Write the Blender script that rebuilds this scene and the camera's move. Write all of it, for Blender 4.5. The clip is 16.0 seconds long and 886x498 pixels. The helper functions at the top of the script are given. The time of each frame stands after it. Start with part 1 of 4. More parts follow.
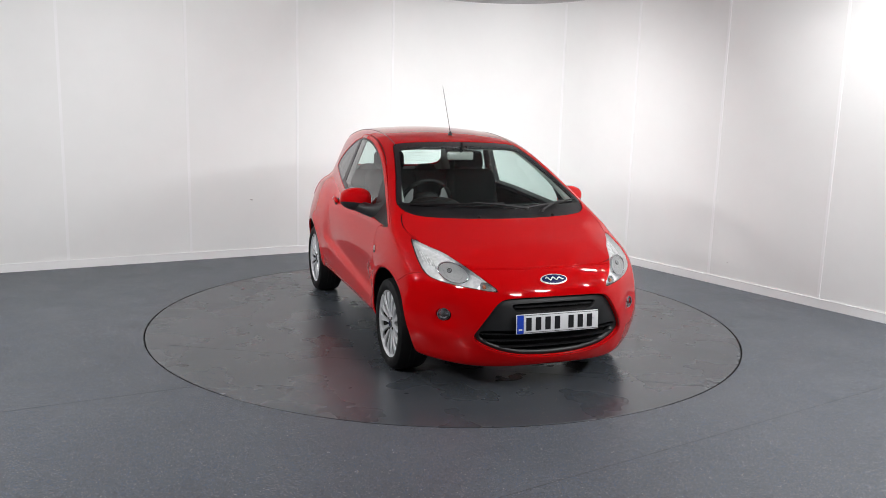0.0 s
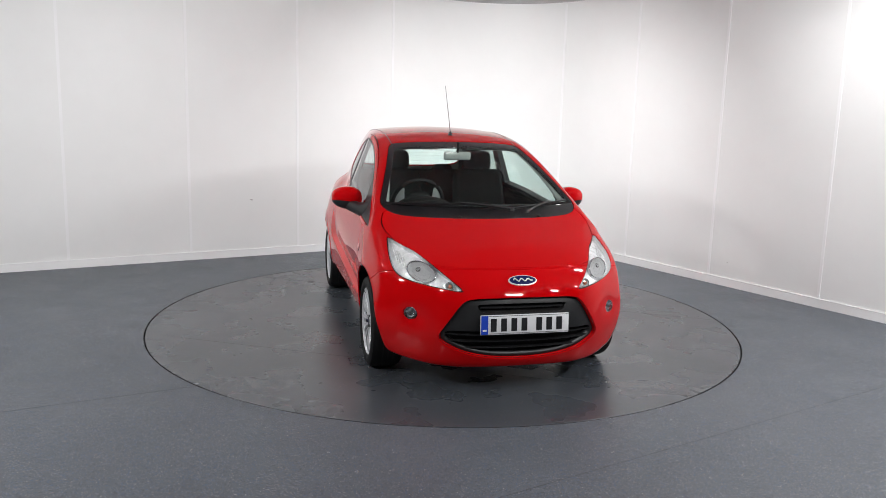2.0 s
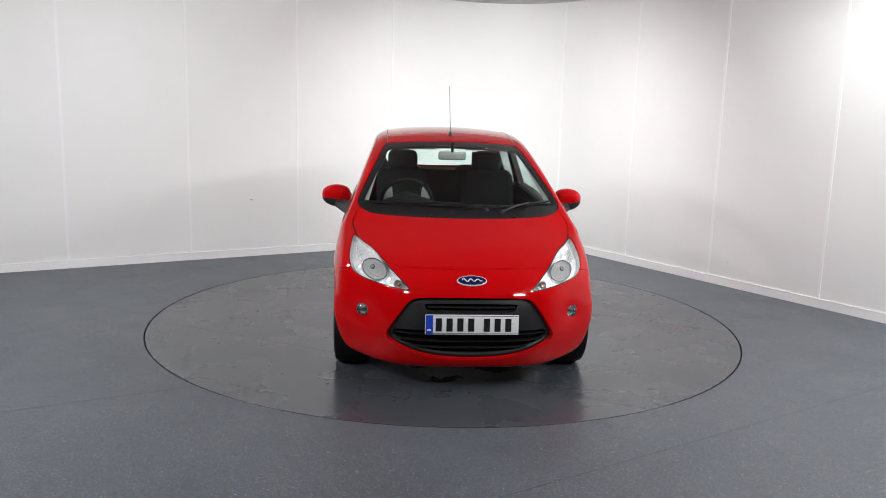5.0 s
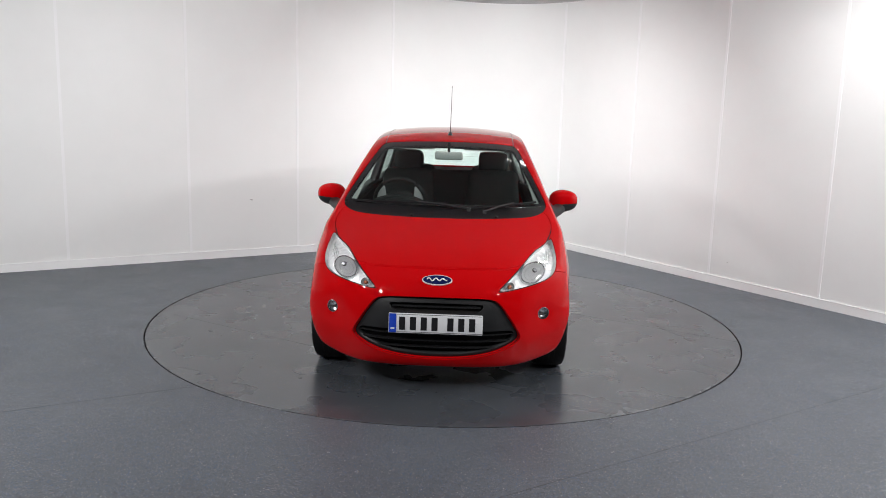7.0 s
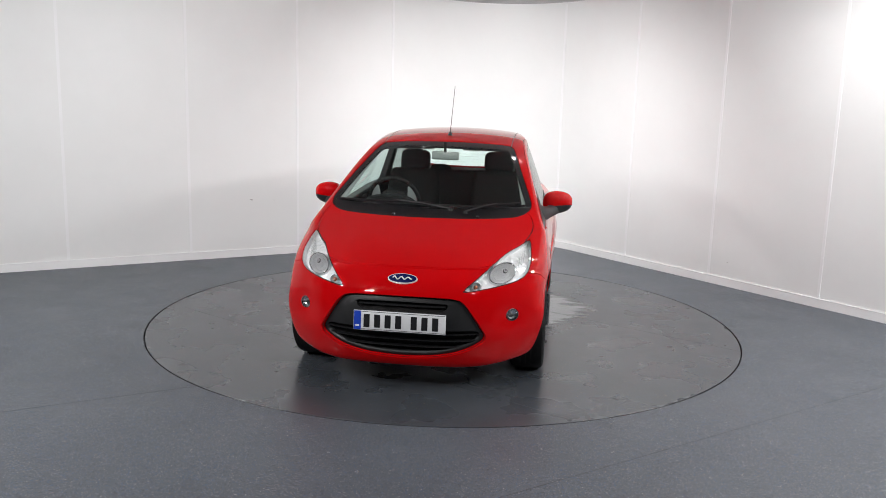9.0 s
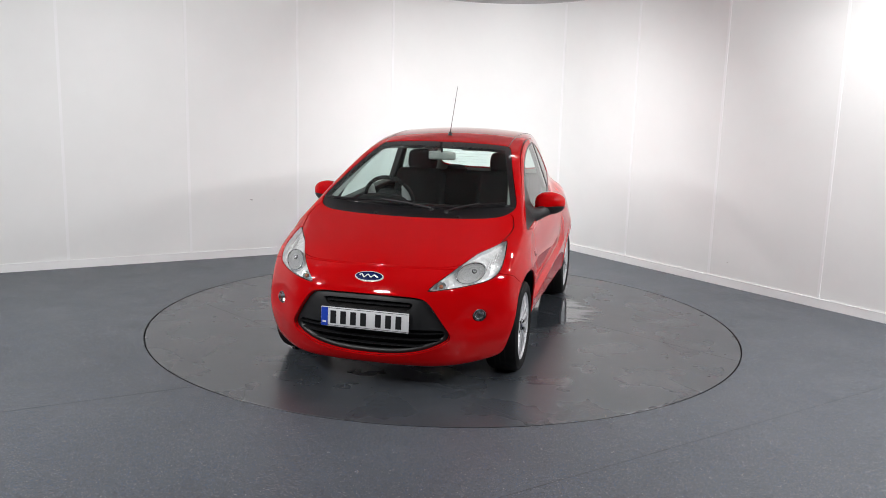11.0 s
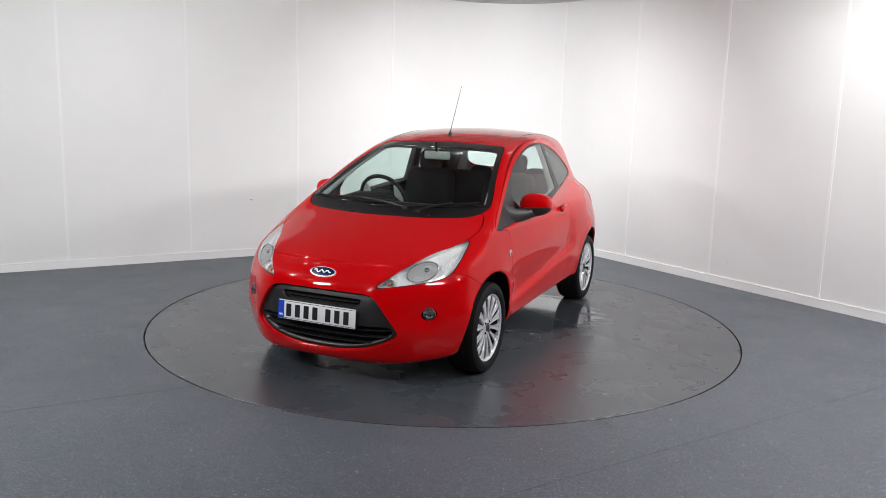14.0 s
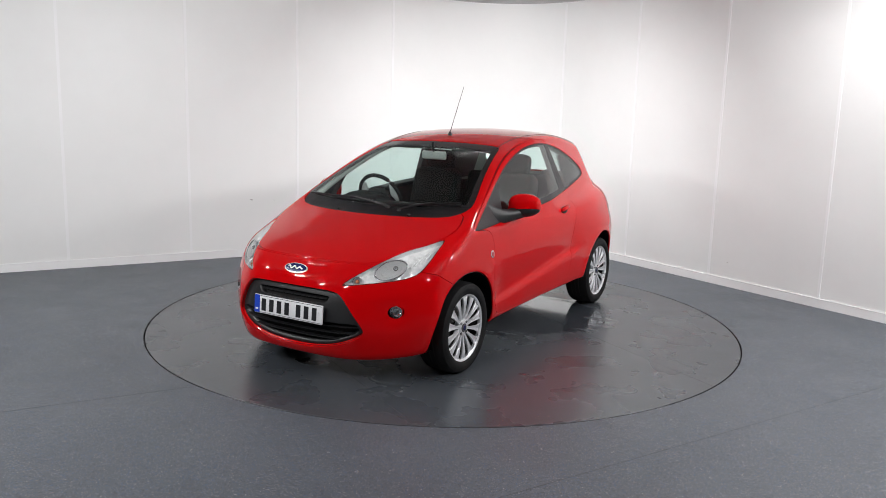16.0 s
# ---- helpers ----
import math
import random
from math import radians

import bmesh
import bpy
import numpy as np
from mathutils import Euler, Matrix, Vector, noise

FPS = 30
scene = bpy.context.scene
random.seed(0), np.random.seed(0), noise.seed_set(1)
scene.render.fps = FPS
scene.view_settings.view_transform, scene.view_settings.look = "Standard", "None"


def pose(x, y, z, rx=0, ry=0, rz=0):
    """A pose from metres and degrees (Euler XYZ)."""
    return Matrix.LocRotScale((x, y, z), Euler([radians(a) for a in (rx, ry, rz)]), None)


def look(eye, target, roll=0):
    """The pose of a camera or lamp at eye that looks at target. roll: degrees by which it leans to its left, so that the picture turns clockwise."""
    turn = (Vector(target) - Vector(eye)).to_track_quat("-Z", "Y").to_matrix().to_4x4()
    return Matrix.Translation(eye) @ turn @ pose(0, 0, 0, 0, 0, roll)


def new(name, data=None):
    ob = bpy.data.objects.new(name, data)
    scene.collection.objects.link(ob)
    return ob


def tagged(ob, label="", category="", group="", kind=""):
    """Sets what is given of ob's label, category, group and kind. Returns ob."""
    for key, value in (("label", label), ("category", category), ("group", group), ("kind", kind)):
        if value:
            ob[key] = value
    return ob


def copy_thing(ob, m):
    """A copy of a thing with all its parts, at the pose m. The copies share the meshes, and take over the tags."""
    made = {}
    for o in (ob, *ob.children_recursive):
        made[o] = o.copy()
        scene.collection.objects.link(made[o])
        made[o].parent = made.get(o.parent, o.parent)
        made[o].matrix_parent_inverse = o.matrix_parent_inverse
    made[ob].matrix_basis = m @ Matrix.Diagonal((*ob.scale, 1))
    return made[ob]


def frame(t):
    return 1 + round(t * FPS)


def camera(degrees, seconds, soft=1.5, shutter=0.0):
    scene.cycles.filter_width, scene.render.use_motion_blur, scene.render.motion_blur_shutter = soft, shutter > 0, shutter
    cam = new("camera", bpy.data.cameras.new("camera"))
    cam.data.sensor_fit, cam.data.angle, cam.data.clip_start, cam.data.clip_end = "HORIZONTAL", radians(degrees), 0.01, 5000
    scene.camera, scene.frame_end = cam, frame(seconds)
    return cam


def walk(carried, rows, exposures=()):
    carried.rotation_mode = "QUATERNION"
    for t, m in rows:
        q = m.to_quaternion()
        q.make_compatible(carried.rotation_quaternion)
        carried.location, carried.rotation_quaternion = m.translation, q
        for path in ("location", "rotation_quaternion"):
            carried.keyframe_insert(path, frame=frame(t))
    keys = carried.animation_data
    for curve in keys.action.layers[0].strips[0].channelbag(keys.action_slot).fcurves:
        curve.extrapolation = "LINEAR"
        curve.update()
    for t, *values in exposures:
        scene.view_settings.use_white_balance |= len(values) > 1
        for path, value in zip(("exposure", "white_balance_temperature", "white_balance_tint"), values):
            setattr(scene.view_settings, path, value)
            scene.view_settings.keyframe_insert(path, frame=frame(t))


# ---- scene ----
cam = camera(57.98, 16.0, soft=0.75)
EYE = Vector((0.0, -6.1326, 1.6193))
VIEW = look(EYE, EYE + Vector((-0.00265, 0.98510, -0.17198)), 1.541)
walk(cam, [(0.0, VIEW), (16.0, VIEW)])

# ---- light ----
world = bpy.data.worlds.new("world")
scene.world = world
world.use_nodes = True
world.node_tree.nodes["Background"].inputs["Color"].default_value = (0.9, 0.95, 1.0, 1)
world.node_tree.nodes["Background"].inputs["Strength"].default_value = 0.02

CEILING = 2.88


def ceiling_spot(x, y, aim, power, size=0.20, spread=120):
    data = bpy.data.lights.new("ceiling_spot_light", "AREA")
    data.shape, data.size, data.energy, data.color = "DISK", size, power, (1.0, 0.99, 1.0)
    data.spread = radians(spread)
    lamp = new("ceiling_spot_light", data)
    lamp.matrix_world = look((x, y, CEILING - 0.115), aim)
    return lamp


# pairs of spots hung round the turntable, and pairs that wash the far corner and the east wall
SPOTS = [(-4.4, -0.8, 10, (0.5, 1.0, 0.5), 175), (-3.9, -2.0, 18, (0.5, 1.0, 0.5), 175), (-4.1, -3.4, 34, (0.5, 1.0, 0.5), 175),
         (4.1, -1.2, 22, (-1.0, 1.0, 0.5), 175), (3.7, -2.5, 22, (-1.0, 1.0, 0.5), 175), (3.1, -3.7, 24, (-1.0, 1.0, 0.5), 175),
         (-2.3, -4.6, 28, (-0.6, 0, 0.6), 175), (2.4, -4.6, 17, (0, 0, 0.6), 175), (-2.0, -0.6, 10.5, (-2.3, 2.2, 0.4), 135), (2.2, -0.3, 9, (2.0, 0.2, 0), 175),
         (0.05, 1.05, 12.2, (0.4, 3.9, -0.3), 122), (0.9, 1.0, 12.6, (1.1, 3.9, -0.3), 128), (2.9, 0.0, 3.6, (3.6, 0.1, 1.5), 175)]
for sx, sy, power, aim, spread in SPOTS:
    for off in (-0.11, 0.11):
        ceiling_spot(sx + off, sy, (aim[0] + off, aim[1], aim[2]), power, spread=spread)


# ---- materials ----
def material(name):
    m = bpy.data.materials.new(name)
    m.use_nodes = True
    return m, m.node_tree, m.node_tree.nodes["Principled BSDF"]


def set_inputs(bsdf, **values):
    for key, value in values.items():
        socket = bsdf.inputs[key.replace("_", " ")]
        socket.default_value = (*value, 1) if isinstance(value, tuple) and len(value) == 3 else value


def add_noise(tree, scale, detail=4.0, rough=0.6, coords="Object"):
    tc = tree.nodes.new("ShaderNodeTexCoord")
    n = tree.nodes.new("ShaderNodeTexNoise")
    n.inputs["Scale"].default_value, n.inputs["Detail"].default_value, n.inputs["Roughness"].default_value = scale, detail, rough
    tree.links.new(tc.outputs[coords], n.inputs["Vector"])
    return n


def ramp(tree, source, stops):
    r = tree.nodes.new("ShaderNodeValToRGB")
    while len(r.color_ramp.elements) < len(stops):
        r.color_ramp.elements.new(0.5)
    for el, (at, value) in zip(r.color_ramp.elements, stops):
        el.position = at
        el.color = (*value, 1) if isinstance(value, tuple) else (value, value, value, 1)
    tree.links.new(source, r.inputs["Fac"])
    return r.outputs["Color"]


def blend(tree, a, b, fac, mode="MIX"):
    m = tree.nodes.new("ShaderNodeMix")
    m.data_type, m.blend_type = "RGBA", mode
    for socket, v in ((m.inputs["A"], a), (m.inputs["B"], b), (m.inputs["Factor"], fac)):
        if isinstance(v, bpy.types.NodeSocket):
            tree.links.new(v, socket)
        elif isinstance(v, tuple):
            socket.default_value = (*v, 1)
        else:
            socket.default_value = v
    return m.outputs["Result"]


def bump(tree, bsdf, height, strength, distance):
    b = tree.nodes.new("ShaderNodeBump")
    b.inputs["Strength"].default_value, b.inputs["Distance"].default_value = strength, distance
    tree.links.new(height, b.inputs["Height"])
    tree.links.new(b.outputs["Normal"], bsdf.inputs["Normal"])


def plain(name, color, rough, metal=0.0, grain=0.0, scale=60.0, coat=0.0, vary=0.1):
    """A surface with faint uneven colour and gloss."""
    m, tree, bsdf = material(name)
    set_inputs(bsdf, Roughness=rough, Metallic=metal, Coat_Weight=coat)
    n = add_noise(tree, scale)
    lo, hi = tuple(c * (1 - vary) for c in color), tuple(min(1, c * (1 + vary)) for c in color)
    tree.links.new(ramp(tree, n.outputs["Fac"], [(0.3, lo), (0.7, hi)]), bsdf.inputs["Base Color"])
    tree.links.new(ramp(tree, add_noise(tree, scale / 8).outputs["Fac"], [(0.3, rough * 0.85), (0.7, min(1, rough * 1.15))]), bsdf.inputs["Roughness"])
    if grain:
        bump(tree, bsdf, add_noise(tree, scale * 8).outputs["Fac"], grain, 0.001)
    return m


def paint_material():
    m, tree, bsdf = material("red_car_paint")
    set_inputs(bsdf, Roughness=0.32, Coat_Weight=1.0, Coat_Roughness=0.02, Coat_IOR=1.34, Specular_IOR_Level=0.0)
    flake = add_noise(tree, 900, 1.0)
    tree.links.new(ramp(tree, flake.outputs["Fac"], [(0.3, (0.50, 0.0009, 0.0022)), (0.7, (0.545, 0.0013, 0.0030))]), bsdf.inputs["Base Color"])
    tree.links.new(ramp(tree, add_noise(tree, 3.0).outputs["Fac"], [(0.35, 0.006), (0.7, 0.02)]), bsdf.inputs["Coat Roughness"])
    return m


def glass_material(name, tint, gloss=0.03):
    m, tree, bsdf = material(name)
    out = next(n for n in tree.nodes if n.type == "OUTPUT_MATERIAL")
    tree.nodes.remove(bsdf)
    clear, shine = tree.nodes.new("ShaderNodeBsdfTransparent"), tree.nodes.new("ShaderNodeBsdfGlossy")
    clear.inputs["Color"].default_value = (*tint, 1)
    shine.inputs["Roughness"].default_value = 0.05
    edge, power, gain, mix = (tree.nodes.new("ShaderNode" + k) for k in ("LayerWeight", "Math", "Math", "MixShader"))
    edge.inputs["Blend"].default_value = 0.5
    power.operation, gain.operation = "POWER", "MULTIPLY_ADD"
    power.inputs[1].default_value = 5.3
    gain.inputs[1].default_value, gain.inputs[2].default_value = 0.85, gloss
    tree.links.new(edge.outputs["Facing"], power.inputs[0])
    tree.links.new(power.outputs["Value"], gain.inputs[0])
    tree.links.new(gain.outputs["Value"], mix.inputs["Fac"])
    tree.links.new(clear.outputs["BSDF"], mix.inputs[1])
    tree.links.new(shine.outputs["BSDF"], mix.inputs[2])
    tree.links.new(mix.outputs["Shader"], out.inputs["Surface"])
    return m


def floor_material(name, base_lo, base_hi, rough_lo, rough_hi, wet=False):
    """Dark grey safety vinyl: light and dark chips, tyre scuffs, worn gloss."""
    m, tree, bsdf = material(name)
    big = add_noise(tree, 1.3, 3.0 if wet else 6.0, 0.5 if wet else 0.65)
    col = ramp(tree, big.outputs["Fac"], [(0.3, base_lo), (0.7, base_hi)])
    tc = tree.nodes.new("ShaderNodeTexCoord")
    for scale, limit, share, chip in ((160.0, 0.36, 0.62, (0.24, 0.255, 0.28)), (165.0, 0.40, 0.62, (0.022, 0.024, 0.029)), (98.0, 0.20, 0.78, (0.48, 0.47, 0.46)), (110.0, 0.20, 0.88, (0.42, 0.31, 0.22)), (150.0, 0.36, 0.70, (0.05, 0.095, 0.19))) if not wet else ((150.0, 0.30, 0.84, (0.20, 0.205, 0.215)), (150.0, 0.34, 0.70, (0.034, 0.037, 0.044)), (98.0, 0.23, 0.84, (0.28, 0.21, 0.16)), (112.0, 0.3, 0.7, (0.05, 0.075, 0.14))):
        v = tree.nodes.new("ShaderNodeTexVoronoi")
        v.inputs["Scale"].default_value = scale
        v.inputs["Randomness"].default_value = 1.0
        tree.links.new(tc.outputs["Object"], v.inputs["Vector"])
        dot = ramp(tree, v.outputs["Distance"], [(limit, 1.0), (limit + 0.08, 0.0)])
        some = ramp(tree, v.outputs["Color"], [(share, 0.0), (share + 0.02, 1.0)])
        col = blend(tree, col, chip, blend(tree, dot, some, 1.0, "MULTIPLY"))
    scuff = add_noise(tree, 5.0, 3.0 if wet else 8.0, 0.5 if wet else 0.7)
    col = blend(tree, col, (0.03, 0.03, 0.034), ramp(tree, scuff.outputs["Fac"], [(0.55, 0.0), (0.85, 0.5 if not wet else 0.4)]))
    rough = ramp(tree, add_noise(tree, 2.6, 3.0 if wet else 8.0, 0.5 if wet else 0.7).outputs["Fac"], [(0.32, rough_lo), (0.68, rough_hi)])
    if wet:
        # water dragged in by the tyres, in streaks along the car's left side
        mapping = tree.nodes.new("ShaderNodeMapping")
        mapping.inputs["Scale"].default_value = (2.2, 7.0, 1.0)
        mapping.inputs["Rotation"].default_value = (0, 0, radians(25))
        tree.links.new(tc.outputs["Object"], mapping.inputs["Vector"])
        n = tree.nodes.new("ShaderNodeTexNoise")
        n.inputs["Scale"].default_value, n.inputs["Detail"].default_value = 1.6, 5.0
        tree.links.new(mapping.outputs["Vector"], n.inputs["Vector"])
        sep = tree.nodes.new("ShaderNodeVectorMath")
        sep.operation = "DISTANCE"
        sep.inputs[1].default_value = (0.42, 0.50, 0.0)
        tree.links.new(tc.outputs["Object"], sep.inputs[0])
        near = ramp(tree, sep.outputs["Value"], [(0.45, 1.0), (1.45, 0.0)])
        mask = ramp(tree, blend(tree, n.outputs["Fac"], near, 1.0, "MULTIPLY"), [(0.27, 0.0), (0.36, 1.0)])
        rough = blend(tree, rough, (0.11, 0.11, 0.11), mask)
        # the film of water shines over the vinyl
        tree.links.new(blend(tree, mask, (0.6, 0.6, 0.6), 1.0, "MULTIPLY"), bsdf.inputs["Coat Weight"])
        set_inputs(bsdf, Coat_Roughness=0.06, Coat_IOR=1.5)
        # damp vinyl is darker
        col = blend(tree, col, blend(tree, col, (0.75, 0.76, 0.78), 1.0, "MULTIPLY"), mask)
    tree.links.new(col, bsdf.inputs["Base Color"])
    tree.links.new(rough, bsdf.inputs["Roughness"])
    bump(tree, bsdf, add_noise(tree, 420, 2.0).outputs["Fac"], 0.03 if wet else 0.12, 0.001)
    return m


def wall_material():
    m, tree, bsdf = material("white_wall_panel")
    n = add_noise(tree, 1.6, 6.0, 0.6)
    col = ramp(tree, n.outputs["Fac"], [(0.3, (0.765, 0.773, 0.760)), (0.7, (0.795, 0.803, 0.792))])
    tree.links.new(col, bsdf.inputs["Base Color"])
    tree.links.new(ramp(tree, add_noise(tree, 5.0).outputs["Fac"], [(0.3, 0.42), (0.7, 0.55)]), bsdf.inputs["Roughness"])
    bump(tree, bsdf, add_noise(tree, 90, 3.0).outputs["Fac"], 0.04, 0.001)
    return m


PAINT = paint_material()
GLASS = glass_material("green_tinted_glass", (0.88, 0.985, 0.955), 0.035)
GLASS_SIDE = glass_material("green_side_glass", (0.80, 0.92, 0.89), 0.13)
GLASS_DARK = glass_material("dark_quarter_glass", (0.50, 0.58, 0.56), 0.10)
LENS = glass_material("clear_lamp_lens", (0.97, 0.98, 0.98))
FLOOR = floor_material("speckled_grey_vinyl", (0.075, 0.085, 0.096), (0.101, 0.113, 0.127), 0.42, 0.58)
TABLE = floor_material("turntable_vinyl", (0.051, 0.058, 0.065), (0.071, 0.079, 0.088), 0.25, 0.31, wet=True)
WALL = wall_material()
STRIP = plain("white_joint_strip", (0.83, 0.835, 0.835), 0.6, scale=4, vary=0.015)
SKIRT = plain("white_satin_skirting", (0.84, 0.845, 0.84), 0.6, scale=5, vary=0.02)
GREYWALL = plain("grey_painted_wall", (0.16, 0.165, 0.17), 0.7, grain=0.1)
CEIL = plain("grey_ceiling_board", (0.52, 0.53, 0.54), 0.8, grain=0.1)
BLACK = plain("black_textured_plastic", (0.006, 0.006, 0.007), 0.45, grain=0.15, scale=90)
SATIN = plain("dark_grey_satin_plastic", (0.012, 0.0125, 0.0135), 0.42, grain=0.12, scale=90)
GLOSSBLACK = plain("black_glazing_border", (0.008, 0.008, 0.009), 0.08)
SEAM = plain("vinyl_weld", (0.042, 0.044, 0.05), 0.5)
# near black that paints the shade of gaps and recesses; floor flecks share it
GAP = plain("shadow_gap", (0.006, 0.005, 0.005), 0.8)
RUBBER = plain("tyre_rubber", (0.006, 0.006, 0.0065), 0.62, grain=0.2, scale=70)
ALLOY = plain("silver_alloy", (0.74, 0.75, 0.77), 0.30, metal=0.6, scale=40)
CHROME = plain("chrome", (0.85, 0.86, 0.88), 0.06, metal=1.0)
def faceted(m, scale, strength):
    """Broken facets of a pressed reflector."""
    tree = m.node_tree
    bsdf = next(n for n in tree.nodes if n.type == "BSDF_PRINCIPLED")
    tc, v = tree.nodes.new("ShaderNodeTexCoord"), tree.nodes.new("ShaderNodeTexVoronoi")
    v.inputs["Scale"].default_value = scale
    tree.links.new(tc.outputs["Object"], v.inputs["Vector"])
    bump(tree, bsdf, v.outputs["Distance"], strength, 0.02)
    return m


LAMPGREY = plain("lamp_housing_silver", (0.93, 0.95, 0.945), 0.14, metal=0.2)
BOWL = plain("bright_lamp_bowl", (0.97, 0.975, 0.975), 0.15, metal=0.05, vary=0.02)
# steel coloured dark for the shade behind the spokes
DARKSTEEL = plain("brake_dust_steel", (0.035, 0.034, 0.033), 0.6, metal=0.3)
STEEL = plain("dark_steel", (0.12, 0.12, 0.125), 0.45, metal=0.8)
TRIM = plain("black_interior_trim", (0.009, 0.010, 0.010), 0.6, grain=0.2)
PILLAR = plain("grey_pillar_trim", (0.34, 0.37, 0.345), 0.7, grain=0.1)
faceted(LAMPGREY, 24.0, 0.45)
faceted(BOWL, 45.0, 0.8)
SEAT = plain("charcoal_seat_fabric", (0.0045, 0.0062, 0.006), 0.95, scale=25)
SILVER = plain("silver_interior_insert", (0.55, 0.57, 0.56), 0.35, metal=0.3)
for dull, level in ((SEAT, 0.15), (TRIM, 0.25), (RUBBER, 0.2)):
    next(n for n in dull.node_tree.nodes if n.type == "BSDF_PRINCIPLED").inputs["Specular IOR Level"].default_value = level
BADGE_RIM = plain("bright_badge_rim", (0.88, 0.89, 0.90), 0.25, metal=0.35)
PLATE = plain("white_plate_plastic", (0.78, 0.79, 0.80), 0.35, vary=0.02)
INK = plain("black_plate_ink", (0.01, 0.01, 0.012), 0.4)
BLUE = plain("blue_plate_band", (0.012, 0.06, 0.50), 0.35)
NAVY = plain("navy_enamel", (0.004, 0.011, 0.075), 0.25)
AMBER = plain("amber_bulb", (0.42, 0.14, 0.07), 0.2)
TAILRED = plain("red_tail_lens", (0.35, 0.005, 0.008), 0.1, coat=1.0)
MIRROR = plain("mirror_glass", (0.9, 0.9, 0.9), 0.01, metal=1.0)
SCUFF = plain("grey_scuff", (0.38, 0.36, 0.34), 0.6)
# metal edge coloured dark, so that the pit gap looks shaded all round
BRASS = plain("worn_metal_edge", (0.030, 0.027, 0.023), 0.55, metal=0.4, scale=15)


# ---- mesh helpers ----
def part(name, bm, mat, parent, label="", m=None, shade=True):
    """One mesh object out of a bmesh, under a thing or a part."""
    me = bpy.data.meshes.new(name)
    bmesh.ops.recalc_face_normals(bm, faces=bm.faces)
    bm.to_mesh(me)
    bm.free()
    if shade:
        me.shade_smooth()
        me.set_sharp_from_angle(angle=radians(38))
    me.materials.append(mat)
    ob = new(name, me)
    if m is not None:
        ob.matrix_basis = m
    ob.parent = parent
    return tagged(ob, label)


def box(sx, sy, sz, at=(0, 0, 0), bevel=0.0, segments=2, turn=None):
    bm = bmesh.new()
    bmesh.ops.create_cube(bm, size=1.0)
    bmesh.ops.scale(bm, vec=(sx, sy, sz), verts=bm.verts)
    if bevel:
        bmesh.ops.bevel(bm, geom=bm.edges[:], offset=bevel, segments=segments, profile=0.5, affect="EDGES")
    if turn is not None:
        bmesh.ops.transform(bm, matrix=turn, verts=bm.verts)
    bmesh.ops.translate(bm, vec=at, verts=bm.verts)
    return bm


def lathe(profile, steps=48, axis="X"):
    """Turns (radius, height) pairs round an axis."""
    bm = bmesh.new()
    rings = []
    for i in range(steps):
        a = 2 * math.pi * i / steps
        ring = []
        for r, h in profile:
            c, s = r * math.cos(a), r * math.sin(a)
            ring.append(bm.verts.new((h, c, s) if axis == "X" else (c, s, h) if axis == "Z" else (c, h, s)))
        rings.append(ring)
    for i in range(steps):
        a, b = rings[i], rings[(i + 1) % steps]
        for j in range(len(profile) - 1):
            bm.faces.new((a[j], a[j + 1], b[j + 1], b[j]))
    bmesh.ops.remove_doubles(bm, verts=bm.verts, dist=1e-5)
    return bm


def tube(points, radius, steps=8, taper=1.0):
    """A round bar along points."""
    bm = bmesh.new()
    pts = [Vector(q) for q in points]
    rings = []
    for i, q in enumerate(pts):
        way = (pts[min(i + 1, len(pts) - 1)] - pts[max(i - 1, 0)]).normalized()
        u = way.orthogonal().normalized()
        w = way.cross(u)
        r = radius * (1 + (taper - 1) * i / (len(pts) - 1))
        rings.append([bm.verts.new(q + r * (math.cos(2 * math.pi * k / steps) * u + math.sin(2 * math.pi * k / steps) * w)) for k in range(steps)])
    for a, b in zip(rings, rings[1:]):
        for k in range(steps):
            bm.faces.new((a[k], a[(k + 1) % steps], b[(k + 1) % steps], b[k]))
    bm.faces.new(rings[0][::-1])
    bm.faces.new(rings[-1])
    return bm


def rounded_slab(outline, depth, bevel=0.004):
    """A flat outline (x, z) given depth along +y, with bevelled rims."""
    bm = bmesh.new()
    face = bm.faces.new([bm.verts.new((x, 0, z)) for x, z in outline])
    ext = bmesh.ops.extrude_face_region(bm, geom=[face])
    bmesh.ops.translate(bm, vec=(0, depth, 0), verts=[v for v in ext["geom"] if isinstance(v, bmesh.types.BMVert)])
    bmesh.ops.recalc_face_normals(bm, faces=bm.faces)
    if bevel:
        rim = [e for e in bm.edges if abs(e.verts[0].co.y - e.verts[1].co.y) < 1e-6]
        bmesh.ops.bevel(bm, geom=rim, offset=bevel, segments=2, profile=0.5, affect="EDGES")
    return bm


def oval(rx, rz, steps=40, power=2.0):
    out = []
    for i in range(steps):
        c, s = math.cos(2 * math.pi * i / steps), math.sin(2 * math.pi * i / steps)
        out.append((rx * math.copysign(abs(c) ** (2 / power), c), rz * math.copysign(abs(s) ** (2 / power), s)))
    return out


def thing(name, label, category, group="", m=None, kind=""):
    ob = new(name)
    ob.empty_display_size = 0.2
    if m is not None:
        ob.matrix_basis = m
    return tagged(ob, label, category, group, kind)


# ---- the room: two panelled walls that meet in a rounded corner, closed behind the camera ----
CORNER = Vector((0.942, 4.145))
LEFT_WAY, RIGHT_WAY = Vector((-0.865, -0.501)), Vector((0.5587, -0.8293))
TANGENT, SIDE = 1.0, 10.0


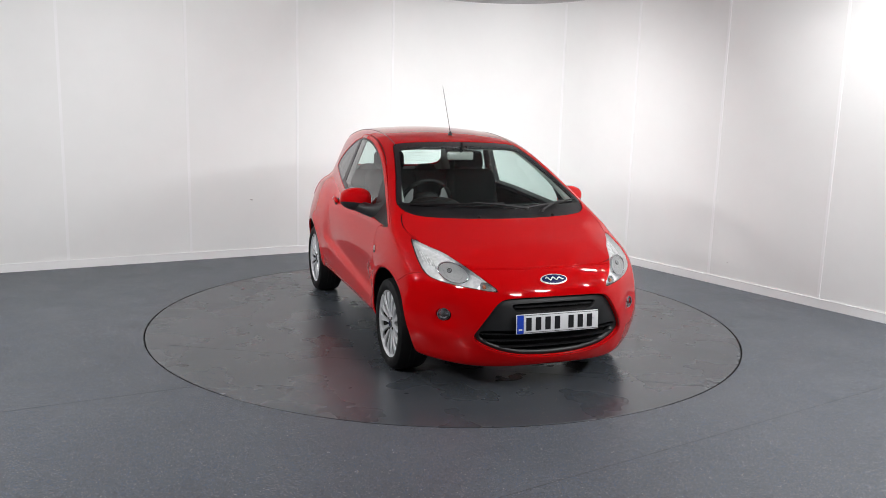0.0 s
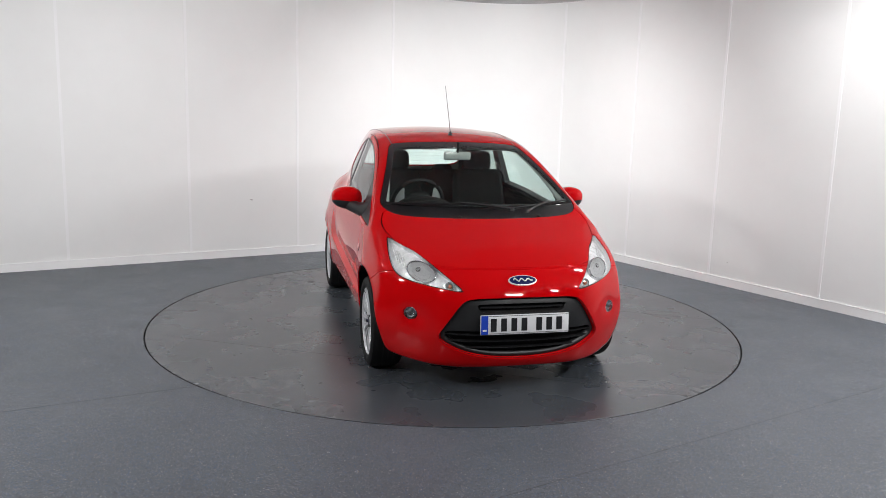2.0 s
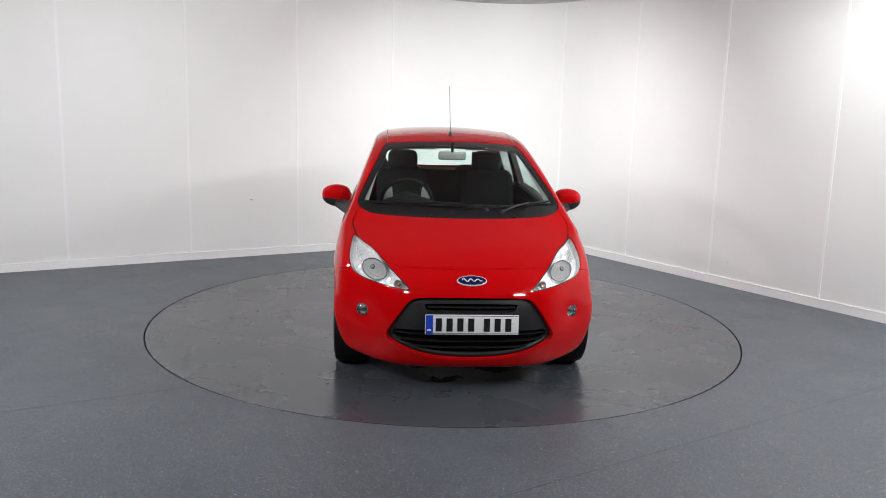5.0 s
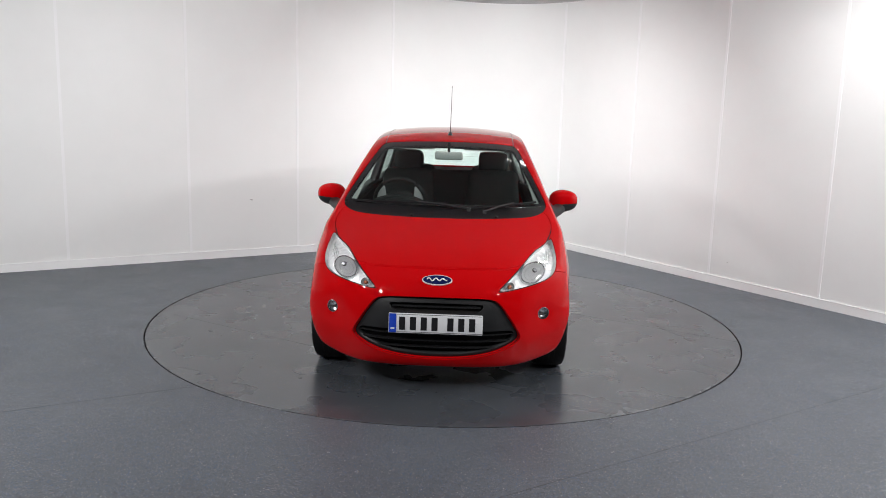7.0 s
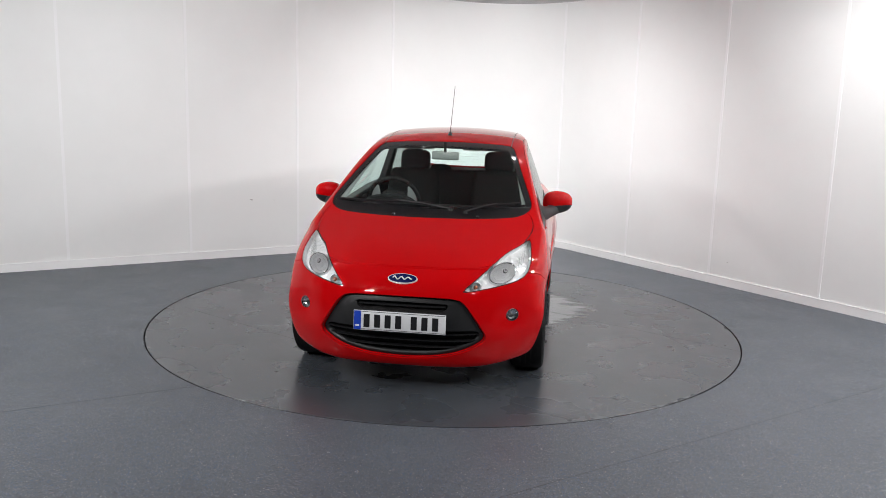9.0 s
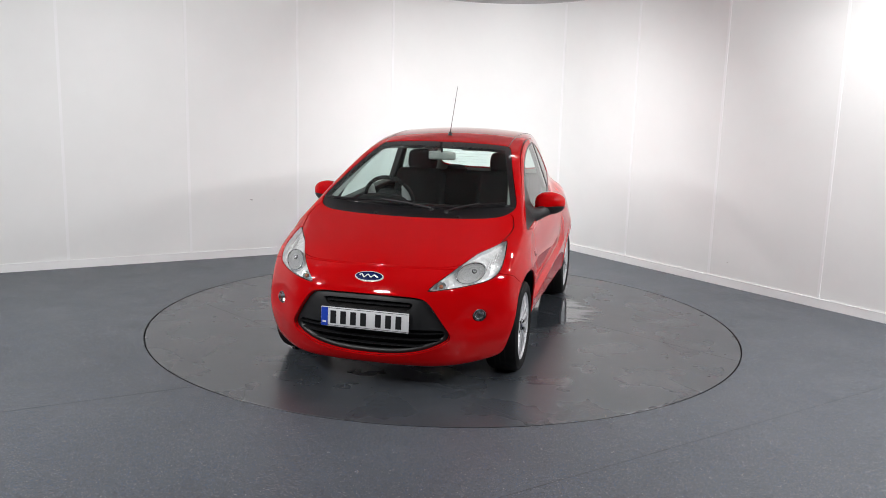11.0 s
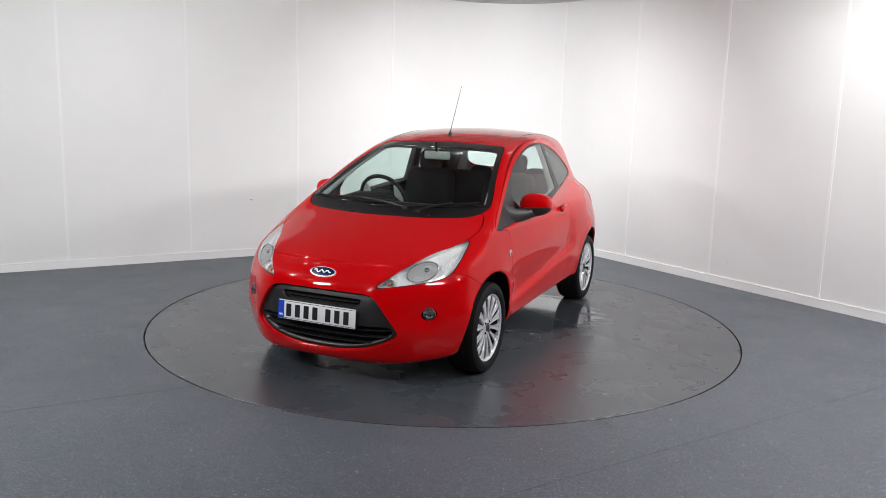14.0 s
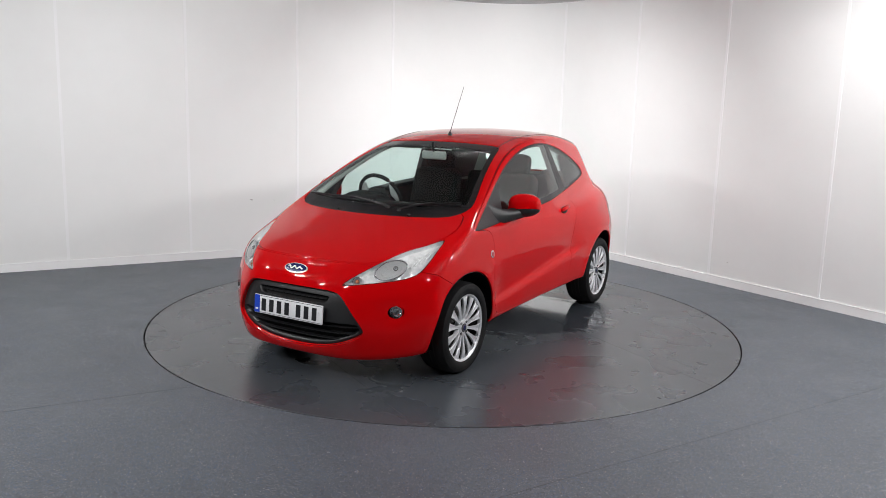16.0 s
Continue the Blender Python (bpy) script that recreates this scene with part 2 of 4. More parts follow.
def wall_point(s, inset=0.0):
    """A point of the walls' inner face; s runs along them, below 0 to the west of the corner and above 0 to the east."""
    turn = math.acos(LEFT_WAY.dot(RIGHT_WAY))
    radius = TANGENT * math.tan(turn / 2)
    sweep = math.pi - turn
    arc = radius * sweep
    n_left = Vector((-LEFT_WAY.y, LEFT_WAY.x))
    n_left = n_left if n_left.dot(RIGHT_WAY) > 0 else -n_left
    n_right = Vector((-RIGHT_WAY.y, RIGHT_WAY.x))
    n_right = n_right if n_right.dot(LEFT_WAY) > 0 else -n_right
    if s < -arc / 2:
        q, n = CORNER + LEFT_WAY * (TANGENT - arc / 2 - s), n_left
    elif s > arc / 2:
        q, n = CORNER + RIGHT_WAY * (TANGENT - arc / 2 + s), n_right
    else:
        centre = CORNER + LEFT_WAY * TANGENT + n_left * radius
        a0 = math.atan2(-n_left.y, -n_left.x)
        a1 = math.atan2(-n_right.y, -n_right.x)
        a = a0 + (a1 - a0) * (s + arc / 2) / arc
        n = -Vector((math.cos(a), math.sin(a)))
        q = centre - n * radius
    return q + n * inset


def wall_strip(s0, s1, z0, z1, near, far, bevel=0.0):
    """A slab along the walls from s0 to s1, whose faces stand near and far in front of the wall line."""
    bm = bmesh.new()
    steps = max(1, int(abs(s1 - s0) / 0.12)) if s0 < 1.2 and s1 > -1.2 else 1
    rows = []
    for i in range(steps + 1):
        s = s0 + (s1 - s0) * i / steps
        a, b = wall_point(s, near), wall_point(s, far)
        rows.append([bm.verts.new((q.x, q.y, z)) for q, z in ((a, z0), (b, z0), (b, z1), (a, z1))])
    for r, t in zip(rows, rows[1:]):
        for k in range(4):
            bm.faces.new((r[k], r[(k + 1) % 4], t[(k + 1) % 4], t[k]))
    bm.faces.new(rows[0])
    bm.faces.new(rows[-1][::-1])
    if bevel:
        rim = [e for e in bm.edges if e.calc_length() > 0.05 and len(e.link_faces) == 2 and e.calc_face_angle() > 1.0]
        bmesh.ops.bevel(bm, geom=rim, offset=bevel, segments=1, affect="EDGES")
    return bm





def build_room():
    far_left = wall_point(-SIDE + 0.3)
    far_right = wall_point(SIDE - 0.3)
    back = CORNER + LEFT_WAY * SIDE + RIGHT_WAY * SIDE
    wall = part("wall_back", wall_strip(-SIDE, SIDE, 0, CEILING, -0.15, -0.012), WALL, None)
    tagged(wall, "white panelled studio wall with a rounded corner", "wall", kind="structure")

    joints = sorted([-9.5, *JOINTS, 9.5])
    for a, b in zip(joints, joints[1:]):
        part("wall_panel", wall_strip(a + 0.002, b - 0.002, 0.0, CEILING, -0.011, 0.0), WALL, wall, shade=True)
    for s in joints[1:-1]:
        part("joint_strip", wall_strip(s - 0.013, s + 0.013, 0.085, CEILING - 0.02, 0.0005, 0.004, 0.0015), STRIP, wall, "raised white plastic joint strip", shade=False)
    base = part("baseboard", wall_strip(-9.5, 9.5, 0.0, 0.073, 0.001, 0.014), SKIRT, None, shade=True)
    tagged(base, "white skirting board along the studio wall", "skirting board", kind="structure")
    part("cap_strip", wall_strip(-9.5, 9.5, 0.0735, 0.081, 0.001, 0.0155, 0.002), STRIP, base, "white bead on the skirting")
    cove = part("ceiling_bead", wall_strip(-9.5, 9.5, CEILING - 0.014, CEILING, 0.001, 0.012), STRIP, None)
    tagged(cove, "thin white bead where wall meets ceiling", "trim", kind="structure")
    # walls behind the camera
    for i, (a, b) in enumerate(((far_left, back), (back, far_right))):
        mid, way = (a + b) / 2, (b - a)
        bm = box(way.length + 1.0, 0.15, CEILING, (0, 0, CEILING / 2))
        w = part("wall_front_%d" % (i + 1), bm, GREYWALL, None, m=pose(mid.x, mid.y, 0, 0, 0, math.degrees(math.atan2(way.y, way.x))))
        tagged(w, "plain dark grey studio wall", "wall", kind="structure")
    mid = CORNER + (LEFT_WAY + RIGHT_WAY) * SIDE / 2
    heading = math.degrees(math.atan2(RIGHT_WAY.y, RIGHT_WAY.x))
    bm = box(SIDE + 1.2, SIDE + 1.2, 0.1, (0, 0, CEILING + 0.05))
    tagged(part("ceiling", bm, CEIL, None, m=pose(mid.x, mid.y, 0, 0, 0, heading)), "pale grey flat studio ceiling", "ceiling", kind="structure")
    # floor with the round pit of the turntable
    bm = bmesh.new()
    steps = 192
    inner = [bm.verts.new((PIT * math.cos(2 * math.pi * i / steps), PIT * math.sin(2 * math.pi * i / steps), 0)) for i in range(steps)]
    lower = [bm.verts.new((v.co.x, v.co.y, -0.06)) for v in inner]
    outer = [bm.verts.new((9.5 * math.cos(2 * math.pi * i / steps), -1.5 + 9.5 * math.sin(2 * math.pi * i / steps), 0)) for i in range(steps)]
    for i in range(steps):
        j = (i + 1) % steps
        bm.faces.new((outer[i], outer[j], inner[j], inner[i]))
        bm.faces.new((inner[i], inner[j], lower[j], lower[i]))
    bm.faces.new(lower[::-1])
    floor_ob = part("floor", bm, FLOOR, None)
    tagged(floor_ob, "dark grey speckled vinyl floor", "floor", kind="structure")
    rim = part("pit_rim", lathe([(PIT - 0.0005, -0.035), (PIT - 0.002, -0.035), (PIT - 0.002, -0.0015), (PIT - 0.0005, -0.0015)], 192, "Z"), BRASS, floor_ob, "worn metal edging of the turntable pit")
    # welded seams of the vinyl sheets
    for (x0, y0), (x1, y1) in FLOOR_SEAMS:
        way = Vector((x1 - x0, y1 - y0))
        part("floor_seam", box(way.length, 0.003, 0.0012, (0, 0, 0.0)), SEAM, floor_ob, "thin dark welded seam",
             m=pose((x0 + x1) / 2, (y0 + y1) / 2, 0, 0, 0, math.degrees(math.atan2(way.y, way.x))))
    for x, y, size in FLECKS:
        bm = rounded_slab([(u * size * (1 + 0.4 * math.sin(5 * u)), w * size * 0.6) for u, w in oval(0.5, 0.5, 10)], 0.0012, 0)
        part("floor_fleck", bm, GAP, floor_ob, "small dark fleck", m=pose(x, y, 0.0016, 90, 0, 40 * x))
    # spots on the ceiling
    first = None
    for sx, sy, power, aim, spread in SPOTS:
        m = pose(sx, sy, CEILING)
        if first is None:
            first = thing("ceiling_spotlight", "white twin ceiling spotlight on a plate", "spotlight", "ceiling spotlights", m)
            part("mounting_plate", box(0.36, 0.09, 0.02, (0, 0, -0.01), 0.004), STRIP, first)
            for off in (-0.11, 0.11):
                part("lamp_head", lathe([(0.075, -0.11), (0.08, -0.105), (0.08, -0.06), (0.03, -0.02), (0.0, -0.02)], 24, "Z"), STRIP, first, m=pose(off, 0, 0))
        else:
            copy_thing(first, m)
    # scuffs on the wall
    for s, z, w, h in SCUFFS:
        q = wall_point(s, 0.0012)
        t = wall_point(s + 0.01, 0.0012) - q
        bm = rounded_slab([(x * w * (1 + 0.3 * math.sin(7 * x)), y * h) for x, y in oval(0.5, 0.5, 14)], 0.0008, 0)
        part("scuff_mark", bm, SCUFF, wall, "small grey scuff", m=pose(q.x, q.y, z, 0, 8, math.degrees(math.atan2(t.y, t.x))))


RADIUS, PIT = 2.211, 2.222
JOINTS = [-8.62, -7.45, -6.28, -5.12, -3.955, -2.79, -1.65, 0.55, 1.68, 2.80, 3.965, 5.13, 6.3, 7.46, 8.6]
FLOOR_SEAMS = [((0.0, -3.13), (5.2, 0.19)), ((-4.2, -3.2), (-1.44, -1.72))]
FLECKS = [(1.571, -1.951, 0.012), (1.60, -1.96, 0.009), (1.54, -1.93, 0.006), (2.9, 0.9, 0.012), (-1.9, -2.35, 0.007), (1.1, -2.7, 0.007)]
SCUFFS = [(-3.31, 0.61, 0.035, 0.012), (-3.06, 0.60, 0.012, 0.006), (3.01, 0.232, 0.012, 0.01)]


# ---- the car's form ----
def curve(xs, ys):
    """A smooth curve through a few points, which goes on straight past its ends."""
    xs, ys = np.array(xs, float), np.array(ys, float)
    h = np.diff(xs)
    d = np.diff(ys) / h
    m = np.concatenate(([d[0]], (d[:-1] * h[1:] + d[1:] * h[:-1]) / (h[:-1] + h[1:]), [d[-1]]))

    def at(x):
        x = np.asarray(x, float)
        i = np.clip(np.searchsorted(xs, x) - 1, 0, len(xs) - 2)
        s = (x - xs[i]) / h[i]
        c = np.clip(s, 0, 1)
        v = ((2 * c**3 - 3 * c**2 + 1) * ys[i] + (c**3 - 2 * c**2 + c) * h[i] * m[i]
             + (3 * c**2 - 2 * c**3) * ys[i + 1] + (c**3 - c**2) * h[i] * m[i + 1])
        return v + np.where(s < 0, s * h[i] * m[i], 0) + np.where(s > 1, (s - 1) * h[i] * m[i + 1], 0)
    return at


def smax(a, b, k):
    return 0.5 * (a + b + np.sqrt((a - b) ** 2 + k * k))


def smin(a, b, k):
    return 0.5 * (a + b - np.sqrt((a - b) ** 2 + k * k))


def bell(v, width):
    return np.exp(-(v / width) ** 2)


HUB_F, HUB_R, HUB_Z, HUB_X = -1.066, 1.238, 0.287, 0.775
flank = curve([0.19, 0.26, 0.36, 0.5, 0.62, 0.72, 0.8, 0.88, 0.95, 1.05], [0.765, 0.79, 0.806, 0.819, 0.826, 0.821, 0.811, 0.795, 0.77, 0.725])
plan = curve([-1.83, -1.55, -1.3, -1.05, -0.75, 0.0, 0.8, 1.25, 1.55, 1.8], [-0.15, -0.070, -0.030, -0.010, -0.012, -0.006, 0.0, -0.004, -0.042, -0.11])
deck = curve([-1.66, -1.5, -1.3, -1.05, -0.9, -0.4, 0.0, 0.5, 1.0, 1.4, 1.7], [0.735, 0.807, 0.878, 0.957, 0.985, 0.985, 0.985, 1.0, 1.035, 1.065, 1.05])
nose = curve([0.14, 0.25, 0.38, 0.48, 0.58, 0.67, 0.74, 0.82], [-1.755, -1.79, -1.818, -1.812, -1.79, -1.745, -1.68, -1.55])
tail = curve([0.2, 0.35, 0.5, 0.65, 0.8, 1.0, 1.2, 1.4], [1.72, 1.775, 1.79, 1.78, 1.745, 1.68, 1.59, 1.47])
screen = curve([-1.15, -1.05, -0.7, -0.4, -0.18, 0.0], [0.89, 0.957, 1.155, 1.3, 1.39, 1.455])
keel = curve([-1.8, -1.62, -1.38, -0.7, 1.4, 1.7], [0.150, 0.153, 0.178, 0.228, 0.258, 0.25])
cheek = curve([-0.3, 0.0, 0.255, 0.35, 0.47, 0.55, 0.615, 0.70, 0.78, 0.86], [0.01, 0.0, 0.012, 0.03, 0.088, 0.150, 0.210, 0.290, 0.375, 0.50])
roof = curve([-0.5, -0.18, 0.0, 0.3, 0.6, 1.0, 1.35, 1.6], [1.316, 1.402, 1.438, 1.471, 1.480, 1.458, 1.405, 1.34])


def body_field(x, y, z):
    """Below zero inside the car's body, above zero outside; x across, y to the rear, z up."""
    x = np.abs(x)
    # lower body: flanks with wheel arch lips and a ledge along the doors, bonnet, nose, tail, underside
    rf, rr = np.hypot(y - HUB_F, z - HUB_Z), np.hypot(y - HUB_R, z - HUB_Z)
    side = flank(z) + plan(y) + 0.006 * (bell(rf - 0.37, 0.045) + bell(rr - 0.37, 0.045)) * (z > 0.1)
    side = side + 0.034 * bell(y + 1.43, 0.14) * bell(z - 0.40, 0.15)
    ledge = 0.385 + 0.135 * (y + 0.6)
    along = 0.25 * (1 + np.tanh((y + 0.66) / 0.07)) * (1 - np.tanh((y - 0.68) / 0.09))
    side = side - 0.017 * (1 + np.tanh((z - ledge) / 0.022)) * along * bell(np.maximum(z - ledge, 0), 0.20)
    side = side - 0.014 * (1 + np.tanh((z - 0.74) / 0.08)) * bell(y - 1.45, 0.36)
    a = x - side
    b = z - (deck(y) - 0.14 * x * x)
    c = (nose(z) + cheek(x) + 0.016 * bell(np.hypot(x - 0.60, z - 0.455), 0.075) - y) * 0.85
    d = y - (tail(z) - 0.22 * x ** 3)
    low = smax(smax(a, b, 0.075), smax(c, keel(y) - z, 0.04), 0.035)
    low = smax(low, d, 0.06)
    # greenhouse
    e = x - (0.741 - 0.362 * (z - 0.95) - 0.115 * np.maximum(0, y - 0.3))
    g = (z - (screen(y) - 0.15 * x * x)) * 0.86
    r = z - (roof(y) - 0.12 * x * x)
    t = (y - (1.478 + 0.42 * (1.40 - z) - 0.22 * x * x)) * 0.9
    up = smax(smax(e, r, 0.042), smax(g, t, 0.02), 0.035)
    up = smax(up, 0.86 - z, 0.03)
    return smin(low, up, 0.035)

TURN_START, TURN_RATE, CAR_X = 20.814, -3.234, 0.0157


def build_turntable():
    table = thing("turntable", "round dark grey vinyl-topped vehicle turntable set in the floor", "turntable")
    bm = lathe([(0.0, 0.0), (RADIUS - 0.002, 0.0), (RADIUS, -0.002), (RADIUS, -0.04), (0.0, -0.04)], 192, "Z")
    part("turntable_top", bm, TABLE, table)
    # near-black band round the deck, painting the shade in the gap
    part("edge_band", lathe([(RADIUS + 0.0005, -0.04), (RADIUS + 0.002, -0.04), (RADIUS + 0.002, -0.002), (RADIUS + 0.0005, -0.002)], 192, "Z"), GAP, table, "black rubber edge band")
    for (x0, y0), (x1, y1) in (((-2.08, -0.2), (1.03, -1.96)), ((2.17, -0.40), (-1.38, 1.72))):
        way = Vector((x1 - x0, y1 - y0))
        part("deck_seam", box(way.length, 0.003, 0.0012, (0, 0, 0.0)), SEAM, table, "thin dark seam between deck boards",
             m=pose((x0 + x1) / 2, (y0 + y1) / 2, 0, 0, 0, math.degrees(math.atan2(way.y, way.x))))
    return table


# ---- the car's skin: a smooth closed form, meshed once and cut along its shut lines ----
def field_normals(v):
    h = 0.0015
    g = np.stack([body_field(v[:, 0] + h * a, v[:, 1] + h * b, v[:, 2] + h * c) - body_field(v[:, 0] - h * a, v[:, 1] - h * b, v[:, 2] - h * c)
                  for a, b, c in ((1, 0, 0), (0, 1, 0), (0, 0, 1))], 1) / (2 * h)
    return g


def mesh_body(cell=0.0145):
    """Surface nets over the car's half with x > 0, drawn tight onto the form."""
    gx, gy, gz = np.arange(-0.5 * cell, 0.9, cell), np.arange(-1.9, 1.9, cell), np.arange(0.1, 1.56, cell)
    f = body_field(*np.meshgrid(gx, gy, gz, indexing="ij"))
    s = f < 0
    n = [len(gx) - 1, len(gy) - 1, len(gz) - 1]
    corners = sum(s[a:a + n[0], b:b + n[1], c:c + n[2]].astype(np.int8) for a in (0, 1) for b in (0, 1) for c in (0, 1))
    active = (corners > 0) & (corners < 8)
    index = -np.ones(active.shape, int)
    cells = np.argwhere(active)
    index[active] = np.arange(len(cells))
    v = np.stack([gx[cells[:, 0]], gy[cells[:, 1]], gz[cells[:, 2]]], 1) + cell / 2
    for _ in range(7):
        g = field_normals(v)
        step = body_field(*v.T)[:, None] * g / np.maximum((g * g).sum(1, keepdims=True), 0.05)
        v = v - np.clip(step, -cell, cell)
    tris = []
    for axis in range(3):
        lo = [slice(None)] * 3
        hi = [slice(None)] * 3
        lo[axis], hi[axis] = slice(0, -1), slice(1, None)
        flip = np.argwhere(s[tuple(lo)] != s[tuple(hi)])
        u, w = (axis + 1) % 3, (axis + 2) % 3
        ok = (flip[:, u] > 0) & (flip[:, w] > 0) & (flip[:, u] < n[u]) & (flip[:, w] < n[w])
        flip = flip[ok]
        q = []
        for du, dw in ((-1, -1), (0, -1), (0, 0), (-1, 0)):
            c = flip.copy()
            c[:, u] += du
            c[:, w] += dw
            q.append(index[c[:, 0], c[:, 1], c[:, 2]])
        q = np.stack(q, 1)
        q = np.where(s[flip[:, 0], flip[:, 1], flip[:, 2]][:, None], q, q[:, ::-1])
        tris += [q[:, [0, 1, 2]], q[:, [0, 2, 3]]]
    g = field_normals(v)
    return v, g / np.linalg.norm(g, axis=1, keepdims=True), np.concatenate(tris)


def cut(mesh, d):
    """Splits a mesh where the values d of its points change sign: the side below zero, the side above."""
    v, nrm, t = mesh
    d = np.where(np.abs(d) < 1e-7, 1e-7, d)
    below = d[t] < 0
    count = below.sum(1)
    ea, eb, cuts = [], [], {}

    def mid(a, b):
        key = (a, b) if a < b else (b, a)
        if key not in cuts:
            cuts[key] = len(v) + len(cuts)
            ea.append(key[0])
            eb.append(key[1])
        return cuts[key]
    low, high = [t[count == 3]], [t[count == 0]]
    extra = ([], [])
    for tri, b in zip(t[(count == 1) | (count == 2)].tolist(), below[(count == 1) | (count == 2)].tolist()):
        lone = b.index(True) if sum(b) == 1 else b.index(False)
        i, j, k = tri[lone], tri[(lone + 1) % 3], tri[(lone + 2) % 3]
        p, q = mid(i, j), mid(i, k)
        one, two = (extra[0], extra[1]) if sum(b) == 1 else (extra[1], extra[0])
        one.append((i, p, q))
        two += [(p, j, k), (p, k, q)]
    if ea:
        ea, eb = np.array(ea), np.array(eb)
        w = (d[ea] / (d[ea] - d[eb]))[:, None]
        v = np.concatenate([v, v[ea] * (1 - w) + v[eb] * w])
        nn = nrm[ea] * (1 - w) + nrm[eb] * w
        nrm = np.concatenate([nrm, nn / np.linalg.norm(nn, axis=1, keepdims=True)])
    out = []
    for whole, more in ((low, extra[0]), (high, extra[1])):
        tt = np.concatenate([whole[0], np.array(more, int).reshape(-1, 3)])
        used, inverse = np.unique(tt, return_inverse=True)
        out.append((v[used], nrm[used], inverse.reshape(-1, 3)))
    return out


def polygon_distance(px, py, outline):
    """Signed distance of points to a closed outline, below zero inside."""
    o = np.array(outline, float)
    best, inside = np.full(px.shape, 1e9), np.zeros(px.shape, bool)
    for (ax, ay), (bx, by) in zip(o, np.roll(o, -1, 0)):
        dx, dy = bx - ax, by - ay
        s = np.clip(((px - ax) * dx + (py - ay) * dy) / (dx * dx + dy * dy + 1e-12), 0, 1)
        best = np.minimum(best, np.hypot(px - ax - s * dx, py - ay - s * dy))
        if abs(dy) > 1e-9:
            inside ^= ((ay > py) != (by > py)) & (px < dx * (py - ay) / dy + ax)
    return np.where(inside, -best, best)


def rounded(outline, times=3):
    o = np.array(outline, float)
    for _ in range(times):
        nxt = np.roll(o, -1, 0)
        o = np.stack([0.75 * o + 0.25 * nxt, 0.25 * o + 0.75 * nxt], 1).reshape(-1, 2)
    return o


def mirrored(half):
    return list(half) + [(-x, z) for x, z in reversed(half) if x > 1e-6]


def moved(mesh, inward):
    return mesh[0] - mesh[1] * inward, mesh[1], mesh[2]


def with_skirt(mesh, depth):
    """Turns the open edges of a sheet inward, so that it has thickness."""
    v, nrm, t = mesh
    if not len(t):
        return mesh
    e = np.concatenate([t[:, [0, 1]], t[:, [1, 2]], t[:, [2, 0]]])
    key = np.sort(e, 1)
    key = key[:, 0] * len(v) + key[:, 1]
    _, first, count = np.unique(key, return_index=True, return_counts=True)
    rim = e[first[count == 1]]
    rim = rim[~((np.abs(v[rim[:, 0], 0]) < 1e-4) & (np.abs(v[rim[:, 1], 0]) < 1e-4))]
    ids = np.unique(rim)
    back = np.full(len(v), -1)
    back[ids] = len(v) + len(ids) + np.arange(len(ids))
    front = np.full(len(v), -1)
    front[ids] = len(v) + np.arange(len(ids))
    a, b = rim[:, 0], rim[:, 1]
    # outward direction of the rim, for its shading
    side = np.zeros_like(v)
    way = np.cross(v[b] - v[a], nrm[a])
    np.add.at(side, a, way)
    np.add.at(side, b, way)
    side = side[ids] / np.maximum(np.linalg.norm(side[ids], axis=1, keepdims=True), 1e-9)
    lip = nrm[ids] + 0.6 * side
    lip /= np.linalg.norm(lip, axis=1, keepdims=True)
    v2 = np.concatenate([v, v[ids] + side * 0.0, v[ids] - nrm[ids] * depth])
    n2 = np.concatenate([nrm, lip, side])
    quads = np.concatenate([np.stack([front[b], front[a], back[a]], 1), np.stack([front[b], back[a], back[b]], 1)])
    return v2, n2, np.concatenate([t, quads])


def skin(name, mesh, mat, parent, label="", both=False, side=1, depth=0.0):
    """A mesh object out of a sheet of the skin; both: with its mirror image, side -1: the mirror image alone."""
    v, nrm, t = with_skirt(mesh, depth) if depth else mesh
    flip = np.array([-1.0, 1, 1])
    if both:
        v, nrm, t = np.concatenate([v, v * flip]), np.concatenate([nrm, nrm * flip]), np.concatenate([t, t[:, ::-1] + len(v)])
    elif side < 0:
        v, nrm, t = v * flip, nrm * flip, t[:, ::-1]
    me = bpy.data.meshes.new(name)
    me.from_pydata(v.tolist(), [], t.tolist())
    me.polygons.foreach_set("use_smooth", [True] * len(me.polygons))
    me.normals_split_custom_set_from_vertices(nrm.tolist())
    me.materials.append(mat)
    ob = new(name, me)
    ob.parent = parent
    return tagged(ob, label)


def solve_surface(lo, hi, inside):
    """Bisects from lo, outside the form, to hi, within it."""
    for _ in range(40):
        m = (lo + hi) / 2
        lo, hi = (lo, m) if inside(m) < 0 else (m, hi)
    return lo


def front_y(x, z):
    steps = np.arange(-1.95, 0.5, 0.01)
    f = body_field(np.full(steps.shape, x), steps, np.full(steps.shape, z))
    i = int(np.argmax(f < 0))
    return solve_surface(steps[i] - 0.01, steps[i], lambda y: float(body_field(x, y, z)))


def flank_x(y, z):
    return solve_surface(1.0, 0.3, lambda x: float(body_field(x, y, z)))


def surface_normal(x, y, z):
    g = field_normals(np.array([[x, y, z]]))[0]
    return Vector(g).normalized()


def on_surface(q, n, up=(0, 0, 1)):
    """A pose whose -y looks out along n and whose z is upright."""
    back = -Vector(n).normalized()
    right = back.cross(Vector(up)).normalized()
    top = right.cross(back)
    m = Matrix((right, back, top)).transposed().to_4x4()
    m.translation = q
    return m


